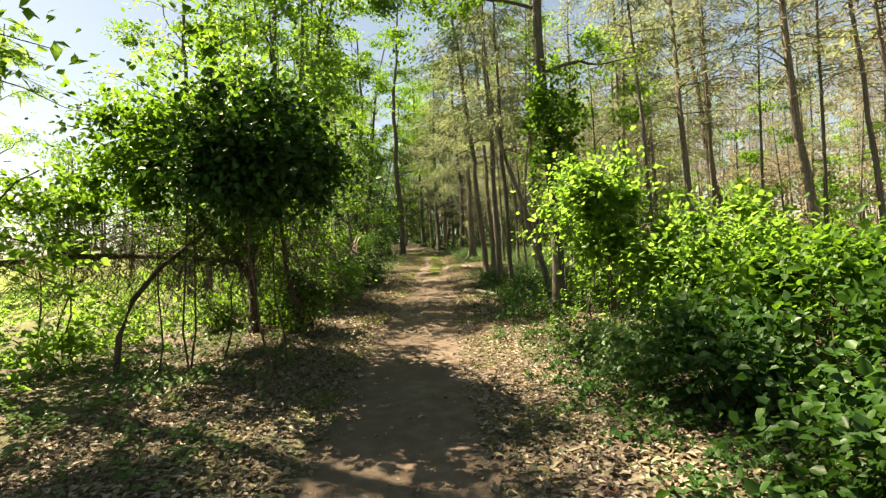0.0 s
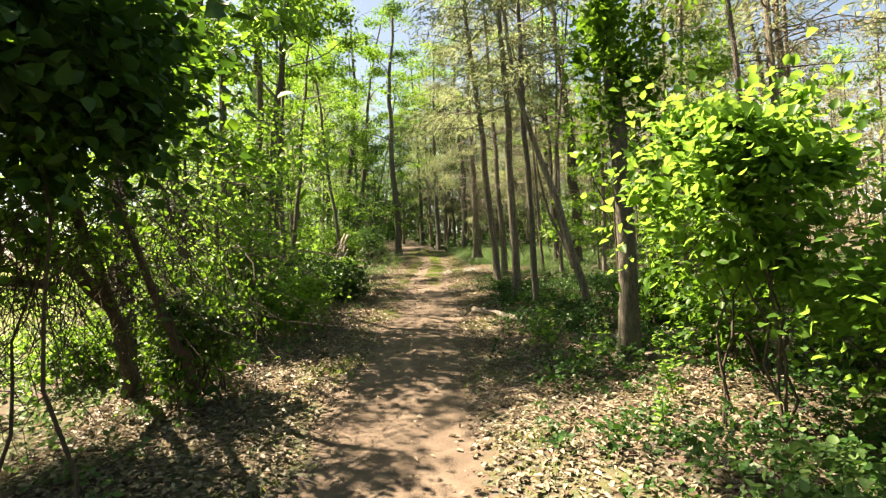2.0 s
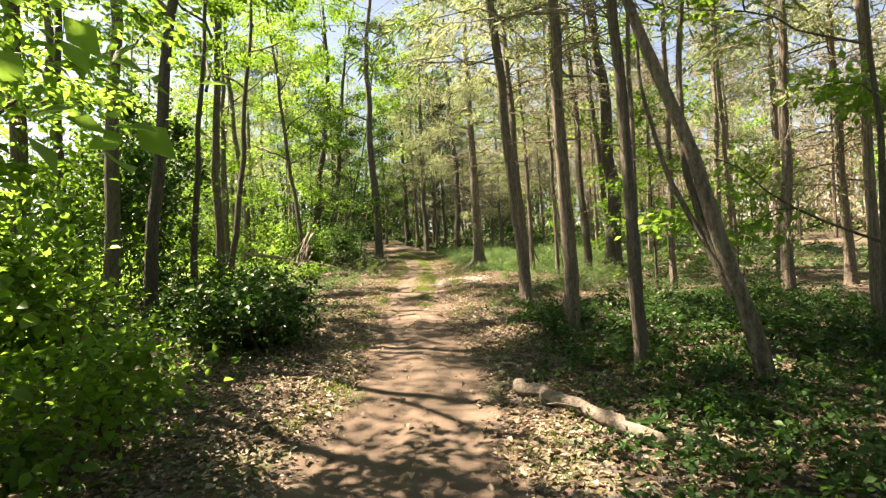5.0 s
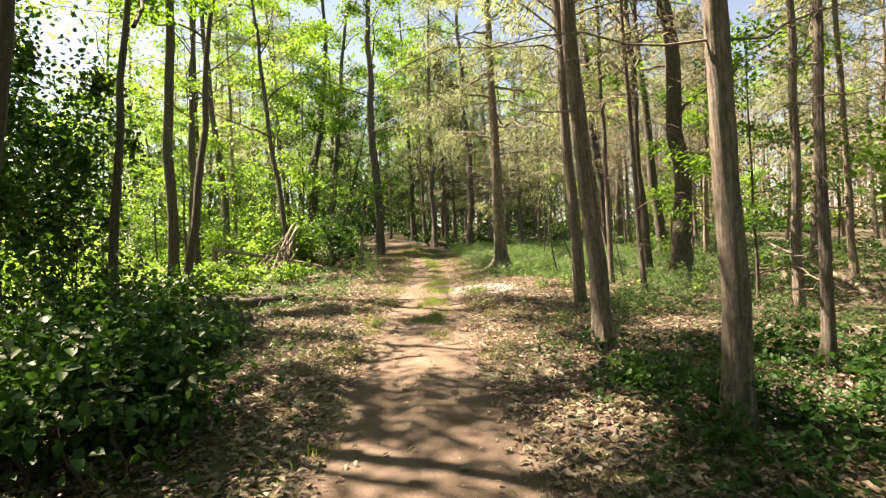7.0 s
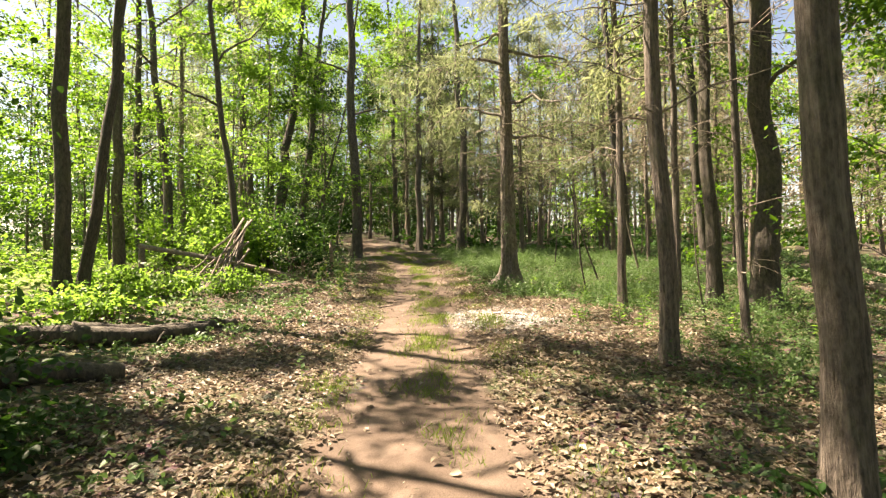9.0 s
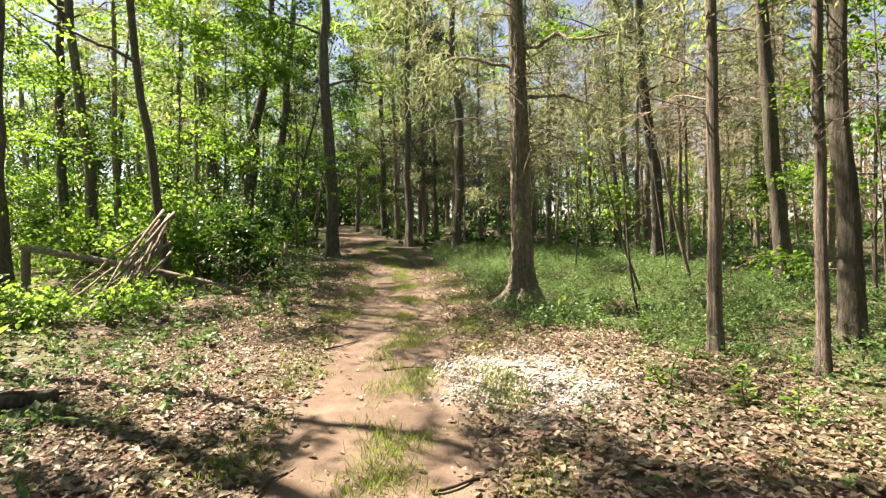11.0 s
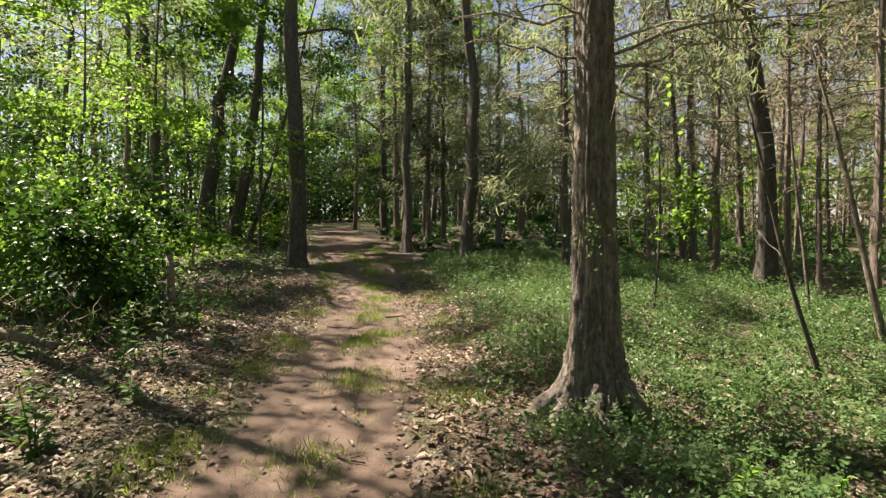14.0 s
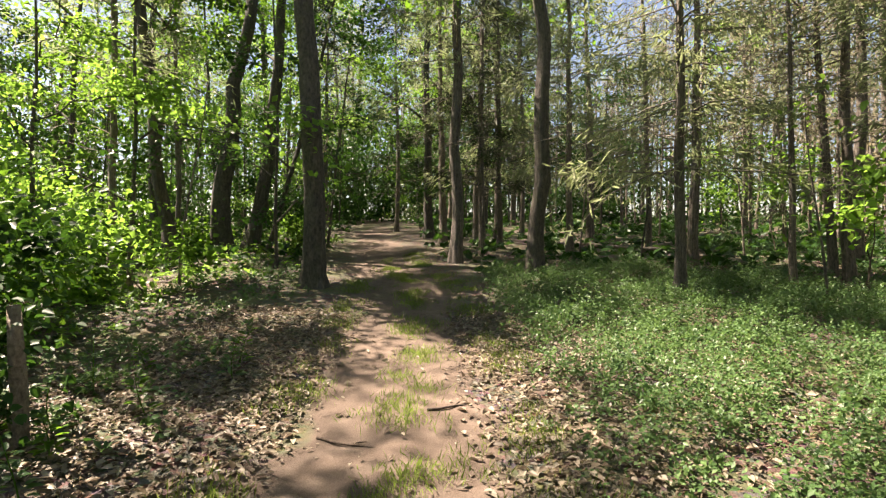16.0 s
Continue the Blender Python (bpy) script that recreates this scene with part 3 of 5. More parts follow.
def fill(kinds, n, box, gap, dia, tall, group, keep=lambda x, y: True):
    made = 0
    for _ in range(n * 40):
        if made == n:
            break
        x, y = tree_rng.uniform(box[0], box[1]), tree_rng.uniform(box[2], box[3])
        if not keep(x, y) or not free(x, y, gap) or abs(x - trail_x(y)) < 1.9:
            continue
        taken.append((x, y))
        made += 1
        plant(kinds[int(tree_rng.integers(len(kinds)))], x, y, tree_rng.uniform(*dia), tree_rng.normal(0, 0.035), tree_rng.normal(0, 0.03), tree_rng.uniform(*tall), group=group)


fill(["dry", "dry", "dry", "snag"], 16, (6.5, 15, 8.5, 19), 1.1, (0.08, 0.2), (1.0, 1.3), "dense stand of thin cedars")
fill(["dry", "dry", "dry", "cedar"], 46, (7, 30, 14, 58), 1.4, (0.07, 0.19), (0.85, 1.15), "dense stand of thin cedars")
fill(["dry", "dry", "cedar", "high"], 24, (3.0, 16, 40, 66), 1.5, (0.08, 0.24), (0.9, 1.15), "dense stand of thin cedars")
fill(["dark", "pale", "cedar"], 19, (-14, 4, 52, 80), 2.3, (0.2, 0.45), (1.25, 1.7), "leafy trees beyond the bend")
fill(["dark", "high", "pale", "cedar"], 19, (-20, -8, 40, 60), 2.3, (0.16, 0.36), (1.0, 1.4), "leafy trees at the edge of the wood")
fill(["young", "young", "shady"], 12, (-16, -6.5, 34, 58), 1.9, (0.08, 0.13), (0.9, 1.3), "leafy understorey trees")
fill(["shady", "shady", "young"], 18, (-9, 9, 44, 66), 2.2, (0.08, 0.13), (0.9, 1.3), "leafy understorey trees")
fill(["young", "dry"], 14, (8, 26, 16, 52), 1.6, (0.07, 0.12), (0.8, 1.2), "leafy understorey trees")
fill(["pale", "pale", "dark"], 5, (-26, -9, 12, 27), 4.0, (0.14, 0.26), (0.85, 1.0), "leafy trees at the edge of the wood")
fill(["pale", "cedar", "dark"], 4, (-9, 12, -14, -3), 2.8, (0.15, 0.3), (0.9, 1.1), "trees back along the trail", lambda x, y: abs(x) > 2)
fill(["cedar", "dark"], 5, (5, 26, -4, 13), 2.6, (0.15, 0.3), (0.9, 1.1), "dense stand of thin cedars", lambda x, y: x > 6 + 0.2 * y)
for key, flags in FIRST.items():
    for i, unused in enumerate(flags):
        if unused:
            for o in (*KIND[key][i].children_recursive, KIND[key][i]):
                bpy.data.objects.remove(o)

# the old cedar with its spreading roots
rng = np.random.default_rng(8)
old_cedar = thing("cedar_tree", pose(1.5, 27.22, hz(1.5, 27.22) - 0.02, 0, 0, 20), "old cedar with deeply furrowed grey bark and mossy roots", "tree")
sh, old_axis = trunk_shape(rng, 14.0, 0.15, 0.03, 1.0, 120, 230, 0.08)
part("trunk", sh, BARK_OLD, old_cedar, smooth=True)
crown, twigs = Shape(), Shape()
for i in range(5):
    a = i * 1.26 + 0.35
    long = 1.4 if i == 2 else 1.1
    root = Shape()
    t = np.linspace(0, 1, 8)
    d = np.array([math.cos(a), math.sin(a), 0])
    p = np.outer(0.12 + t * long * rng.uniform(0.35, 0.55), d)
    p[:, 2] = 0.24 * (1 - t) ** 1.9 * long - 0.05 * t - 0.02
    p[1:, :2] += rng.standard_normal((7, 2)) * 0.02
    tube(root, p, np.linspace(0.085, 0.02, 8) * long, 14, 0.06, rng)
    part("root", root, BARK_OLD, old_cedar, "mossy surface root", smooth=True)
clumps = []
for i in range(22):
    z = 3.3 + i * 0.38
    p = bough(rng, np.array([0, 0, z]), i * 2.4, rng.uniform(0.0, 0.45), rng.uniform(1.5, 2.6) * (1.1 - 0.03 * i), 8, 0.32)
    limb = Shape()
    tube(limb, p, np.linspace(0.04, 0.006, 8), 6)
    part("limb", limb, BARK_OLD, old_cedar, smooth=True)
    for _ in range(7):
        q = bough(rng, p[rng.integers(3, 8)], i * 2.4 + rng.uniform(-1.4, 1.4), rng.uniform(-0.5, 0.2), rng.uniform(0.4, 1.0), 5, 0.4)
        tube(twigs, q, np.linspace(0.008, 0.003, 5), 3)
        clumps += [q[2], q[3], q[4]]
for i in range(26):
    p = bough(rng, np.array([0, 0, rng.uniform(2.1, 4.8)]), rng.uniform(0, 6.28), rng.uniform(-0.3, 0.4), rng.uniform(0.6, 1.9), 8, 0.3)
    tube(twigs, p, np.linspace(0.014, 0.003, 8), 4)
    for _ in range(4):
        q = bough(rng, p[rng.integers(2, 8)], rng.uniform(0, 6.28), rng.uniform(-0.7, 0.3), rng.uniform(0.2, 0.6), 5, 0.4)
        tube(twigs, q, np.linspace(0.006, 0.002, 5), 3)
tagged(part("brushwood", twigs, DEADWOOD, old_cedar, "bare pale twigs"), kind="stuff")
c = np.array(clumps)[rng.integers(0, len(clumps), 13000)] + rng.standard_normal((13000, 3)) * [0.15, 0.15, 0.13]
L = rng.uniform(0.09, 0.22, 13000)
leaves(crown, c, rng.standard_normal((13000, 3)) * 0.6 + [0, 0, -0.7], rng.standard_normal((13000, 3)), L, L * 0.12, 0.3)
part("crown", crown, NEEDLE, old_cedar)
tuft = Shape()
c = np.array([-0.16, -0.17, 1.28]) + rng.standard_normal((60, 3)) * [0.05, 0.04, 0.11]
leaves(tuft, c, rng.standard_normal((60, 3)) + [-0.4, -0.6, 0], rng.standard_normal((60, 3)) + [0, -0.5, 0.8], 0.03, 0.024, 0.2, True)
tagged(part("leaf_tuft", tuft, LEAF_GROUND, old_cedar, "tuft of fresh leaves on the trunk"), kind="stuff")

# the forked cedar that leans over the trail
rng = np.random.default_rng(9)
fork = thing("forked_cedar_tree", pose(2.68, 13.45, hz(2.68, 13.45) - 0.03), "leaning forked cedar with peeling grey-brown bark", "tree")
for k, (pts, r) in enumerate([(((0, 0, -0.2), (-0.12, 0.0, 0.45), (-0.33, 0.05, 1.2), (-0.52, 0.1, 2.1), (-0.85, 0.2, 3.1), (-1.2, 0.3, 4.4), (-1.35, 0.5, 6.5), (-1.3, 0.6, 9.0)), 0.082),
                              (((-0.3, 0.06, 1.0), (-0.42, 0.16, 1.4), (-0.5, 0.3, 2.0), (-0.42, 0.45, 3.0), (-0.2, 0.5, 4.6), (0.1, 0.6, 7.0)), 0.045),
                              (((-0.28, 0.04, 0.8), (-0.42, 0.14, 1.25), (-0.66, 0.3, 1.9), (-0.80, 0.45, 2.8), (-0.78, 0.5, 3.6)), 0.035)]):
    pts = np.array(pts)
    t = np.linspace(0, len(pts) - 1, 34)
    p = np.stack([np.interp(t, np.arange(len(pts)), pts[:, c]) for c in range(3)], 1)
    p[1:-1] = (p[:-2] + p[1:-1] + p[2:]) / 3
    s = Shape()
    tube(s, p, r * np.linspace(1.0, 0.3, 34) * (1 + 0.35 * np.exp(-np.arange(34) / 2.0)), 14, 0.05, rng)
    part("trunk" if k == 0 else "stem", s, BARK_CEDAR, fork, smooth=True)


# ---- shrubs, vines and brambles ----
def shrub(name, x, y, size, lift, count, leaf, mat, label, seed, stems=9, lump=0.35, shapely=True, stem_mat=None, droop=0.3):
    """A bush: stems from the ground and a lumpy, gappy mass of single leaves."""
    rng = np.random.default_rng(seed)
    root = thing(name, pose(x, y, hz(x, y)), label, "bush")
    rx, ry, rzz = size
    k = 42
    cen = unit(rng.standard_normal((k, 3))) * rng.uniform(0.2, 1.12, (k, 1)) * [rx, ry, rzz] + [0, 0, lift + rzz]
    side_twigs = Shape()
    for i in range(stems):
        a = rng.uniform(0, 6.28)
        foot = np.array([math.cos(a) * rx * 0.3, math.sin(a) * ry * 0.3, -0.05])
        top = cen[rng.integers(k)]
        t = np.linspace(0, 1, 8)[:, None]
        p = foot + (top - foot) * t + np.array([0, 0, 0.3 * rzz]) * np.sin(t * 3.14)
        p[1:-1] += rng.standard_normal((6, 3)) * 0.03
        wood = Shape()
        tube(wood, p, np.linspace(0.014, 0.004, 8), 5)
        for _ in range(4):
            q = bough(rng, p[rng.integers(3, 8)], rng.uniform(0, 6.28), rng.uniform(-0.2, 1.0), rng.uniform(0.2, 0.6) * rx, 5, 0.2)
            tube(side_twigs, q, np.linspace(0.006, 0.002, 5), 3)
        part("stem", wood, stem_mat or VINE, root)
    tagged(part("brushwood", side_twigs, stem_mat or VINE, root), kind="stuff")
    w = rng.dirichlet(np.full(k, 0.9))
    pick = rng.choice(k, count, p=w)
    d = unit(rng.standard_normal((count, 3)))
    rad = np.abs(rng.normal(0, 0.75, (count, 1))) * lump * rng.uniform(0.6, 1.3, k)[pick][:, None]
    c = cen[pick] + d * rad * [rx, ry, rzz]
    c[:, 2] = np.maximum(c[:, 2], 0.03 + rng.uniform(0, 0.1, count))
    out = unit(c - [0, 0, lift + rzz * 0.6])
    way = unit(out + rng.standard_normal((count, 3)) * 0.8 + [0, 0, -droop])
    nor = unit(out * 0.5 + rng.standard_normal((count, 3)) * 0.45 + [0, 0, 0.9])
    L = leaf * rng.uniform(0.55, 1.3, count)
    fol = Shape()
    leaves(fol, c, way, nor, L, L * 0.8, 0.16, shapely)
    part("foliage", fol, mat, root)
    return root


shrub("vine_thicket", -2.75, 6.55, (1.35, 1.2, 0.98), 1.85, 17000, 0.075, LEAF_MID, "dome of climbing vines smothering a small tree", 51, 2, 0.42)
# same vines as the dome, with their shade put into darker leaves
shrub("vine_thicket", -1.85, 5.25, (0.72, 0.75, 0.6), 1.85, 9000, 0.075, LEAF_DEEP, "vines hanging from the dome, coloured dark for shade", 75, 1, 0.5)
shrub("vine_thicket", -5.4, 7.2, (1.2, 0.9, 0.45), 1.7, 2600, 0.085, LEAF_MID, "leafy vines draped over an arching branch", 52, 3, 0.4)
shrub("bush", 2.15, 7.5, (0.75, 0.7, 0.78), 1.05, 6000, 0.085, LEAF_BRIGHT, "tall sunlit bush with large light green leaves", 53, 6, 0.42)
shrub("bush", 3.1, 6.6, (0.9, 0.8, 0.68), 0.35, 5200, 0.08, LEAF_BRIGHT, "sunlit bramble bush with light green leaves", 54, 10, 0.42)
shrub("bush", 3.9, 5.2, (1.1, 0.9, 0.7), 0.2, 5200, 0.08, LEAF_MID, "dense green bramble bush beside the trail", 55, 10, 0.42)
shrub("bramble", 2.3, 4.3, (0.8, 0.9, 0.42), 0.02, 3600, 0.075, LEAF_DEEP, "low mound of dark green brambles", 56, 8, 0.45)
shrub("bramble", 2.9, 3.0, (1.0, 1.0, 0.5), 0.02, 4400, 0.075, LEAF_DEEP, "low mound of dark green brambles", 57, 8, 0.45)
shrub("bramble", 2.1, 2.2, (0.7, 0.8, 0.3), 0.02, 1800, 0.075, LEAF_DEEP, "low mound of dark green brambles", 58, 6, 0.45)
shrub("bramble", 1.75, 5.6, (0.55, 0.8, 0.26), 0.02, 1700, 0.06, LEAF_GROUND, "low leafy weeds beside the trail", 59, 5, 0.45)
shrub("bush", 3.1, 9.0, (0.7, 0.9, 0.5), 0.1, 1500, 0.08, LEAF_MID, "loose green bush below the trees", 60)
shrub("bush", 3.6, 11.4, (0.9, 0.9, 0.9), 0.2, 1900, 0.08, LEAF_MID, "loose green bush below the trees", 61)
shrub("vine_thicket", 2.15, 9.8, (0.55, 0.55, 1.5), 1.6, 2600, 0.09, LEAF_MID, "climbing vines wrapped round a trunk", 62, 4, 0.4)
shrub("vine_thicket", -2.45, 8.6, (0.5, 0.5, 0.8), 0.1, 1900, 0.06, LEAF_MID, "loose curtain of vines below the dome", 72, 6, 0.5)
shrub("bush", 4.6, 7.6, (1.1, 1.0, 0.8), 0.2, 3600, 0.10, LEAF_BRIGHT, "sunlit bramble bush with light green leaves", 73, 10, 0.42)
shrub("bush", 5.6, 5.4, (1.1, 1.0, 0.8), 0.1, 2600, 0.10, LEAF_MID, "dense green bramble bush beside the trail", 74, 8, 0.42)
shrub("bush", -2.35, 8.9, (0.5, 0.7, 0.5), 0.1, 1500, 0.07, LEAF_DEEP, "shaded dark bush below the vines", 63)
shrub("bush", -2.9, 11.2, (0.9, 1.0, 0.75), 0.2, 2600, 0.075, LEAF_BRIGHT, "leafy green bush beside the trail", 64)
shrub("bush", -3.6, 13.4, (0.9, 0.9, 0.75), 0.25, 2600, 0.09, LEAF_BRIGHT, "leafy light green bush in the sun", 65)
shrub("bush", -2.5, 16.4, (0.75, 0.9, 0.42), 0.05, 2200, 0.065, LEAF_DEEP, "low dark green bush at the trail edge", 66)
# deep leaf tone darkens this bush as if shaded
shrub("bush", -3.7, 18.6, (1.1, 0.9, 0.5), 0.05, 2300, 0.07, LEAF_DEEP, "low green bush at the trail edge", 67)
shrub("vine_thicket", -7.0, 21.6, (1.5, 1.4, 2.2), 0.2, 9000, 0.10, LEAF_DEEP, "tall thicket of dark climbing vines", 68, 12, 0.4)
shrub("vine_thicket", -5.9, 17.5, (1.0, 1.0, 1.7), 0.2, 3000, 0.085, LEAF_MID, "tall thicket of climbing vines", 69, 9, 0.4)
shrub("bush", -3.55, 29.6, (1.05, 1.0, 0.82), 0.12, 4600, 0.07, LEAF_DEEP, "dense rounded dark green bush in dappled light", 70, 10, 0.42)
shrub("bush", -4.9, 31.4, (1.2, 1.0, 0.9), 0.1, 2600, 0.09, LEAF_MID, "dense rounded green bush in dappled light", 71)
shrub("vine_thicket", -3.75, 6.6, (0.7, 0.7, 0.55), 2.1, 3200, 0.075, LEAF_MID, "trailing vines spilling from the dome", 76, 1, 0.5)
# deep leaf tone paints the dome's inner shade
shrub("vine_thicket", -1.98, 6.25, (0.62, 0.62, 0.62), 1.8, 7000, 0.07, LEAF_DEEP, "inner vines of the dome, coloured dark for shade", 77, 1, 0.5)
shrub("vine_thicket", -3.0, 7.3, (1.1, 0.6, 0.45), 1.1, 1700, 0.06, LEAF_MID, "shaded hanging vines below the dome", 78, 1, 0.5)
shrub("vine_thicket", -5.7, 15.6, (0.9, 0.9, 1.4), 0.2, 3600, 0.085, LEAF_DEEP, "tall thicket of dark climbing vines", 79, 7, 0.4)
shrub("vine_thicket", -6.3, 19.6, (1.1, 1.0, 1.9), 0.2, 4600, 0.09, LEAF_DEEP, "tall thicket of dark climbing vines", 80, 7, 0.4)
rng = np.random.default_rng(91)
for i in range(20):
    x, y = rng.uniform(-5.0, -2.3), rng.uniform(9.3, 20.5)
    big = rng.uniform(0.4, 0.8)
    # leaf colour holds the light: brighter up to y 14, shaded beyond
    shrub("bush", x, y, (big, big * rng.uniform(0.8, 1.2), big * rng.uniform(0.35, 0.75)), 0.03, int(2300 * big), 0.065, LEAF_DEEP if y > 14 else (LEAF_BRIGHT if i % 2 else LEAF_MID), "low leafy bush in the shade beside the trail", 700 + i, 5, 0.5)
for i in range(7):
    x, y = rng.uniform(-6.5, -4.2), rng.uniform(23.5, 27.0)
    shrub("bush", x, y, (0.6, 0.6, 0.24), 0.02, 900, 0.07, LEAF_BRIGHT, "low sunlit weeds around the fallen pole", 730 + i, 4, 0.5)
for i in range(6):
    x, y = rng.uniform(2.4, 4.6), rng.uniform(8.0, 12.5)
    shrub("bush", x, y, (0.55, 0.55, 0.4), 0.03, 1100, 0.07, (LEAF_MID, LEAF_BRIGHT)[i % 2], "leafy weeds below the trees", 740 + i, 5, 0.5)
rng = np.random.default_rng(90)
for i in range(26):
    x, y = rng.uniform(-15, -5.0), rng.uniform(22, 44)
    y += 8 if -8.6 < x and 23 < y < 29.8 else 0
    shrub("bush", x, y, (rng.uniform(0.8, 1.5), rng.uniform(0.8, 1.4), rng.uniform(0.45, 1.1)), 0.05, 1300, 0.12, LEAF_BRIGHT if rng.random() < 0.7 else LEAF_MID, "bright green undergrowth bush at the edge of the wood", 200 + i, 5, 0.45, False)
for i in range(16):
    x, y = rng.uniform(6, 18), rng.uniform(20, 48)
    shrub("sapling", x, y, (rng.uniform(0.5, 0.9), rng.uniform(0.5, 0.9), rng.uniform(0.7, 1.2)), rng.uniform(0.5, 2.0), 500, 0.13, LEAF_BRIGHT, "young sapling with bright leaves among the cedars", 300 + i, 2, 0.5, False)
for i in range(10):
    x, y = rng.uniform(-12, -5), rng.uniform(6, 20)
    shrub("bush", x, y, (rng.uniform(0.5, 1.0), rng.uniform(0.5, 1.0), rng.uniform(0.2, 0.45)), 0.02, 900, 0.09, LEAF_BRIGHT, "sunlit yellow-green weeds in the clearing", 400 + i, 4, 0.5, False)


# ---- undergrowth scattered over the floor ----
def patchy(x, y, s, seed):
    return (np.sin(x * s + seed) * np.sin(y * s * 1.13 + 2 * seed) + np.sin(x * s * 2.3 - y * s * 1.7 + seed) * 0.6 + np.sin(y * s * 3.1 + x * s + 3 * seed) * 0.4) / 2


def scatter(rng, n, box, chance):
    x, y = rng.uniform(box[0], box[1], n), rng.uniform(box[2], box[3], n)
    keep = rng.random(n) < chance(x, y)
    return x[keep], y[keep]


rng = np.random.default_rng(5)


def low_cover(name, n, box, chance, mat, leaf, tall, per, label, shapely, q=5):
    """Creeper and weeds: each plant has a few stalks, each stalk whorls of leaflets at its own height."""
    x, y = scatter(rng, n, box, chance)
    mound = 0.5 + 0.75 * patchy(x, y, 2.3, 11.0) + 0.5 * patchy(x, y, 5.5, 3.0)
    some = rng.random(len(x)) < smooth01(-0.1, 0.35, mound) + 0.12
    x, y, mound = x[some], y[some], mound[some]
    lush = np.clip(mound, 0.12, 1.4) * rng.uniform(0.6, 1.25, len(x))
    x, y, lush = np.repeat(x, per), np.repeat(y, per), np.repeat(lush, per)
    m = len(x)
    x, y = x + rng.normal(0, 0.07, m), y + rng.normal(0, 0.07, m)
    ok = np.abs(x - trail_x(y)) > 0.85
    x, y, lush = x[ok], y[ok], lush[ok]
    z = height(x, y) + 0.01 + rng.uniform(0.05, 1.0, len(x)) ** 0.8 * tall * lush
    turn = np.repeat(rng.uniform(0, 6.28, len(x)), q) + np.tile(np.arange(q) * 6.283 / q, len(x)) + rng.normal(0, 0.25, len(x) * q)
    tip = np.repeat(rng.standard_normal((len(x), 3)) * 0.4, q, 0)
    c = np.repeat(np.stack([x, y, z], 1), q, 0) + rng.standard_normal((len(x) * q, 3)) * [0.012, 0.012, 0.02]
    m = len(c)
    way = np.stack([np.cos(turn), np.sin(turn), rng.uniform(-0.5, 0.35, m)], 1) + tip * [0, 0, 1.5]
    L = leaf * np.repeat(rng.uniform(0.6, 1.3, len(x)), q) * rng.uniform(0.75, 1.2, m)
    s = Shape()
    leaves(s, c, way, unit(tip + rng.standard_normal((m, 3)) * 0.35 + [0, 0, 1]), L, L * 0.6, 0.14, shapely)
    return tagged(part(name, s, mat), label, "ground cover", kind="stuff")


def off(x, y):
    return np.abs(x - trail_x(y))


def right_cover(x, y):
    d = x - trail_x(y)
    lush = smooth01(17, 27, y) * 1.1 + np.where((y > 8) & (y < 11), 0.25, 0.0) + np.where((y > 11) & (y < 18), 0.9, 0.0) + np.where(y < 8, 0.5, 0.0) + 0.15
    lush = np.where((d < 2.7) & (y > 20.3) & (y < 25.3), lush * 0.2 - 0.15, lush)
    lush = np.where((y > 17.5) & (y < 26), lush * 0.55, lush)
    return smooth01(0.95, 1.9, d) * np.clip(lush + 0.5 * patchy(x, y, 1.1, 2.0), 0.02, 1)


def left_cover(x, y):
    d = trail_x(y) - x
    return smooth01(1.0, 2.6, d) * np.clip(0.5 + 0.6 * patchy(x, y, 0.9, 4.0), 0.02, 1)


# dark creeper; the deeper tone also holds the cedars' shade
low_cover("ground_ivy", 11000, (0.3, 6.5, 0.5, 18.5), right_cover, LEAF_DEEP, 0.056, 0.34, 3, "dark green creeper leaves, coloured deeper for the shade of the cedars", False)
low_cover("ground_ivy", 20000, (0.3, 6.5, 18.5, 38), right_cover, LEAF_GROUND, 0.037, 0.36, 4, "low green creeper leaves covering the woodland floor", False)
low_cover("ground_ivy", 5000, (6.5, 14, 8, 48), right_cover, LEAF_GROUND, 0.09, 0.3, 3, "low green creeper leaves covering the woodland floor", False)
low_cover("ground_weeds", 6500, (-5.5, -1.2, 0.5, 40), left_cover, LEAF_GROUND, 0.06, 0.2, 3, "low green weeds among dead leaves", False)
low_cover("far_undergrowth", 5200, (-24, 30, 38, 72), lambda x, y: smooth01(1.2, 2.5, off(x, y)), LEAF_DEEP, 0.24, 0.6, 2, "low dark undergrowth in the distance", False)
low_cover("meadow_weeds", 5200, (-16, -3.6, 4, 46), lambda x, y: smooth01(-3.6, -5.5, x) * 0.8, LEAF_BRIGHT, 0.11, 0.45, 2, "sunlit yellow-green weeds in the clearing", False)


def dead_leaves(n, box, chance, size, label, shapely=True):
    x, y = scatter(rng, n, box, chance)
    m = len(x)
    c = np.stack([x, y, height(x, y) + rng.uniform(0.008, 0.03, m)], 1)
    s = Shape()
    L = size * rng.uniform(0.5, 1.3, m)
    leaves(s, c, rng.standard_normal((m, 3)) * [1, 1, 0.16], unit(rng.standard_normal((m, 3)) * 0.24 + [0, 0, 1]), L, L * rng.uniform(0.4, 0.75, m), 0.3, shapely)
    return tagged(part("leaf_litter", s, LITTER), label, "dead leaves", kind="stuff")


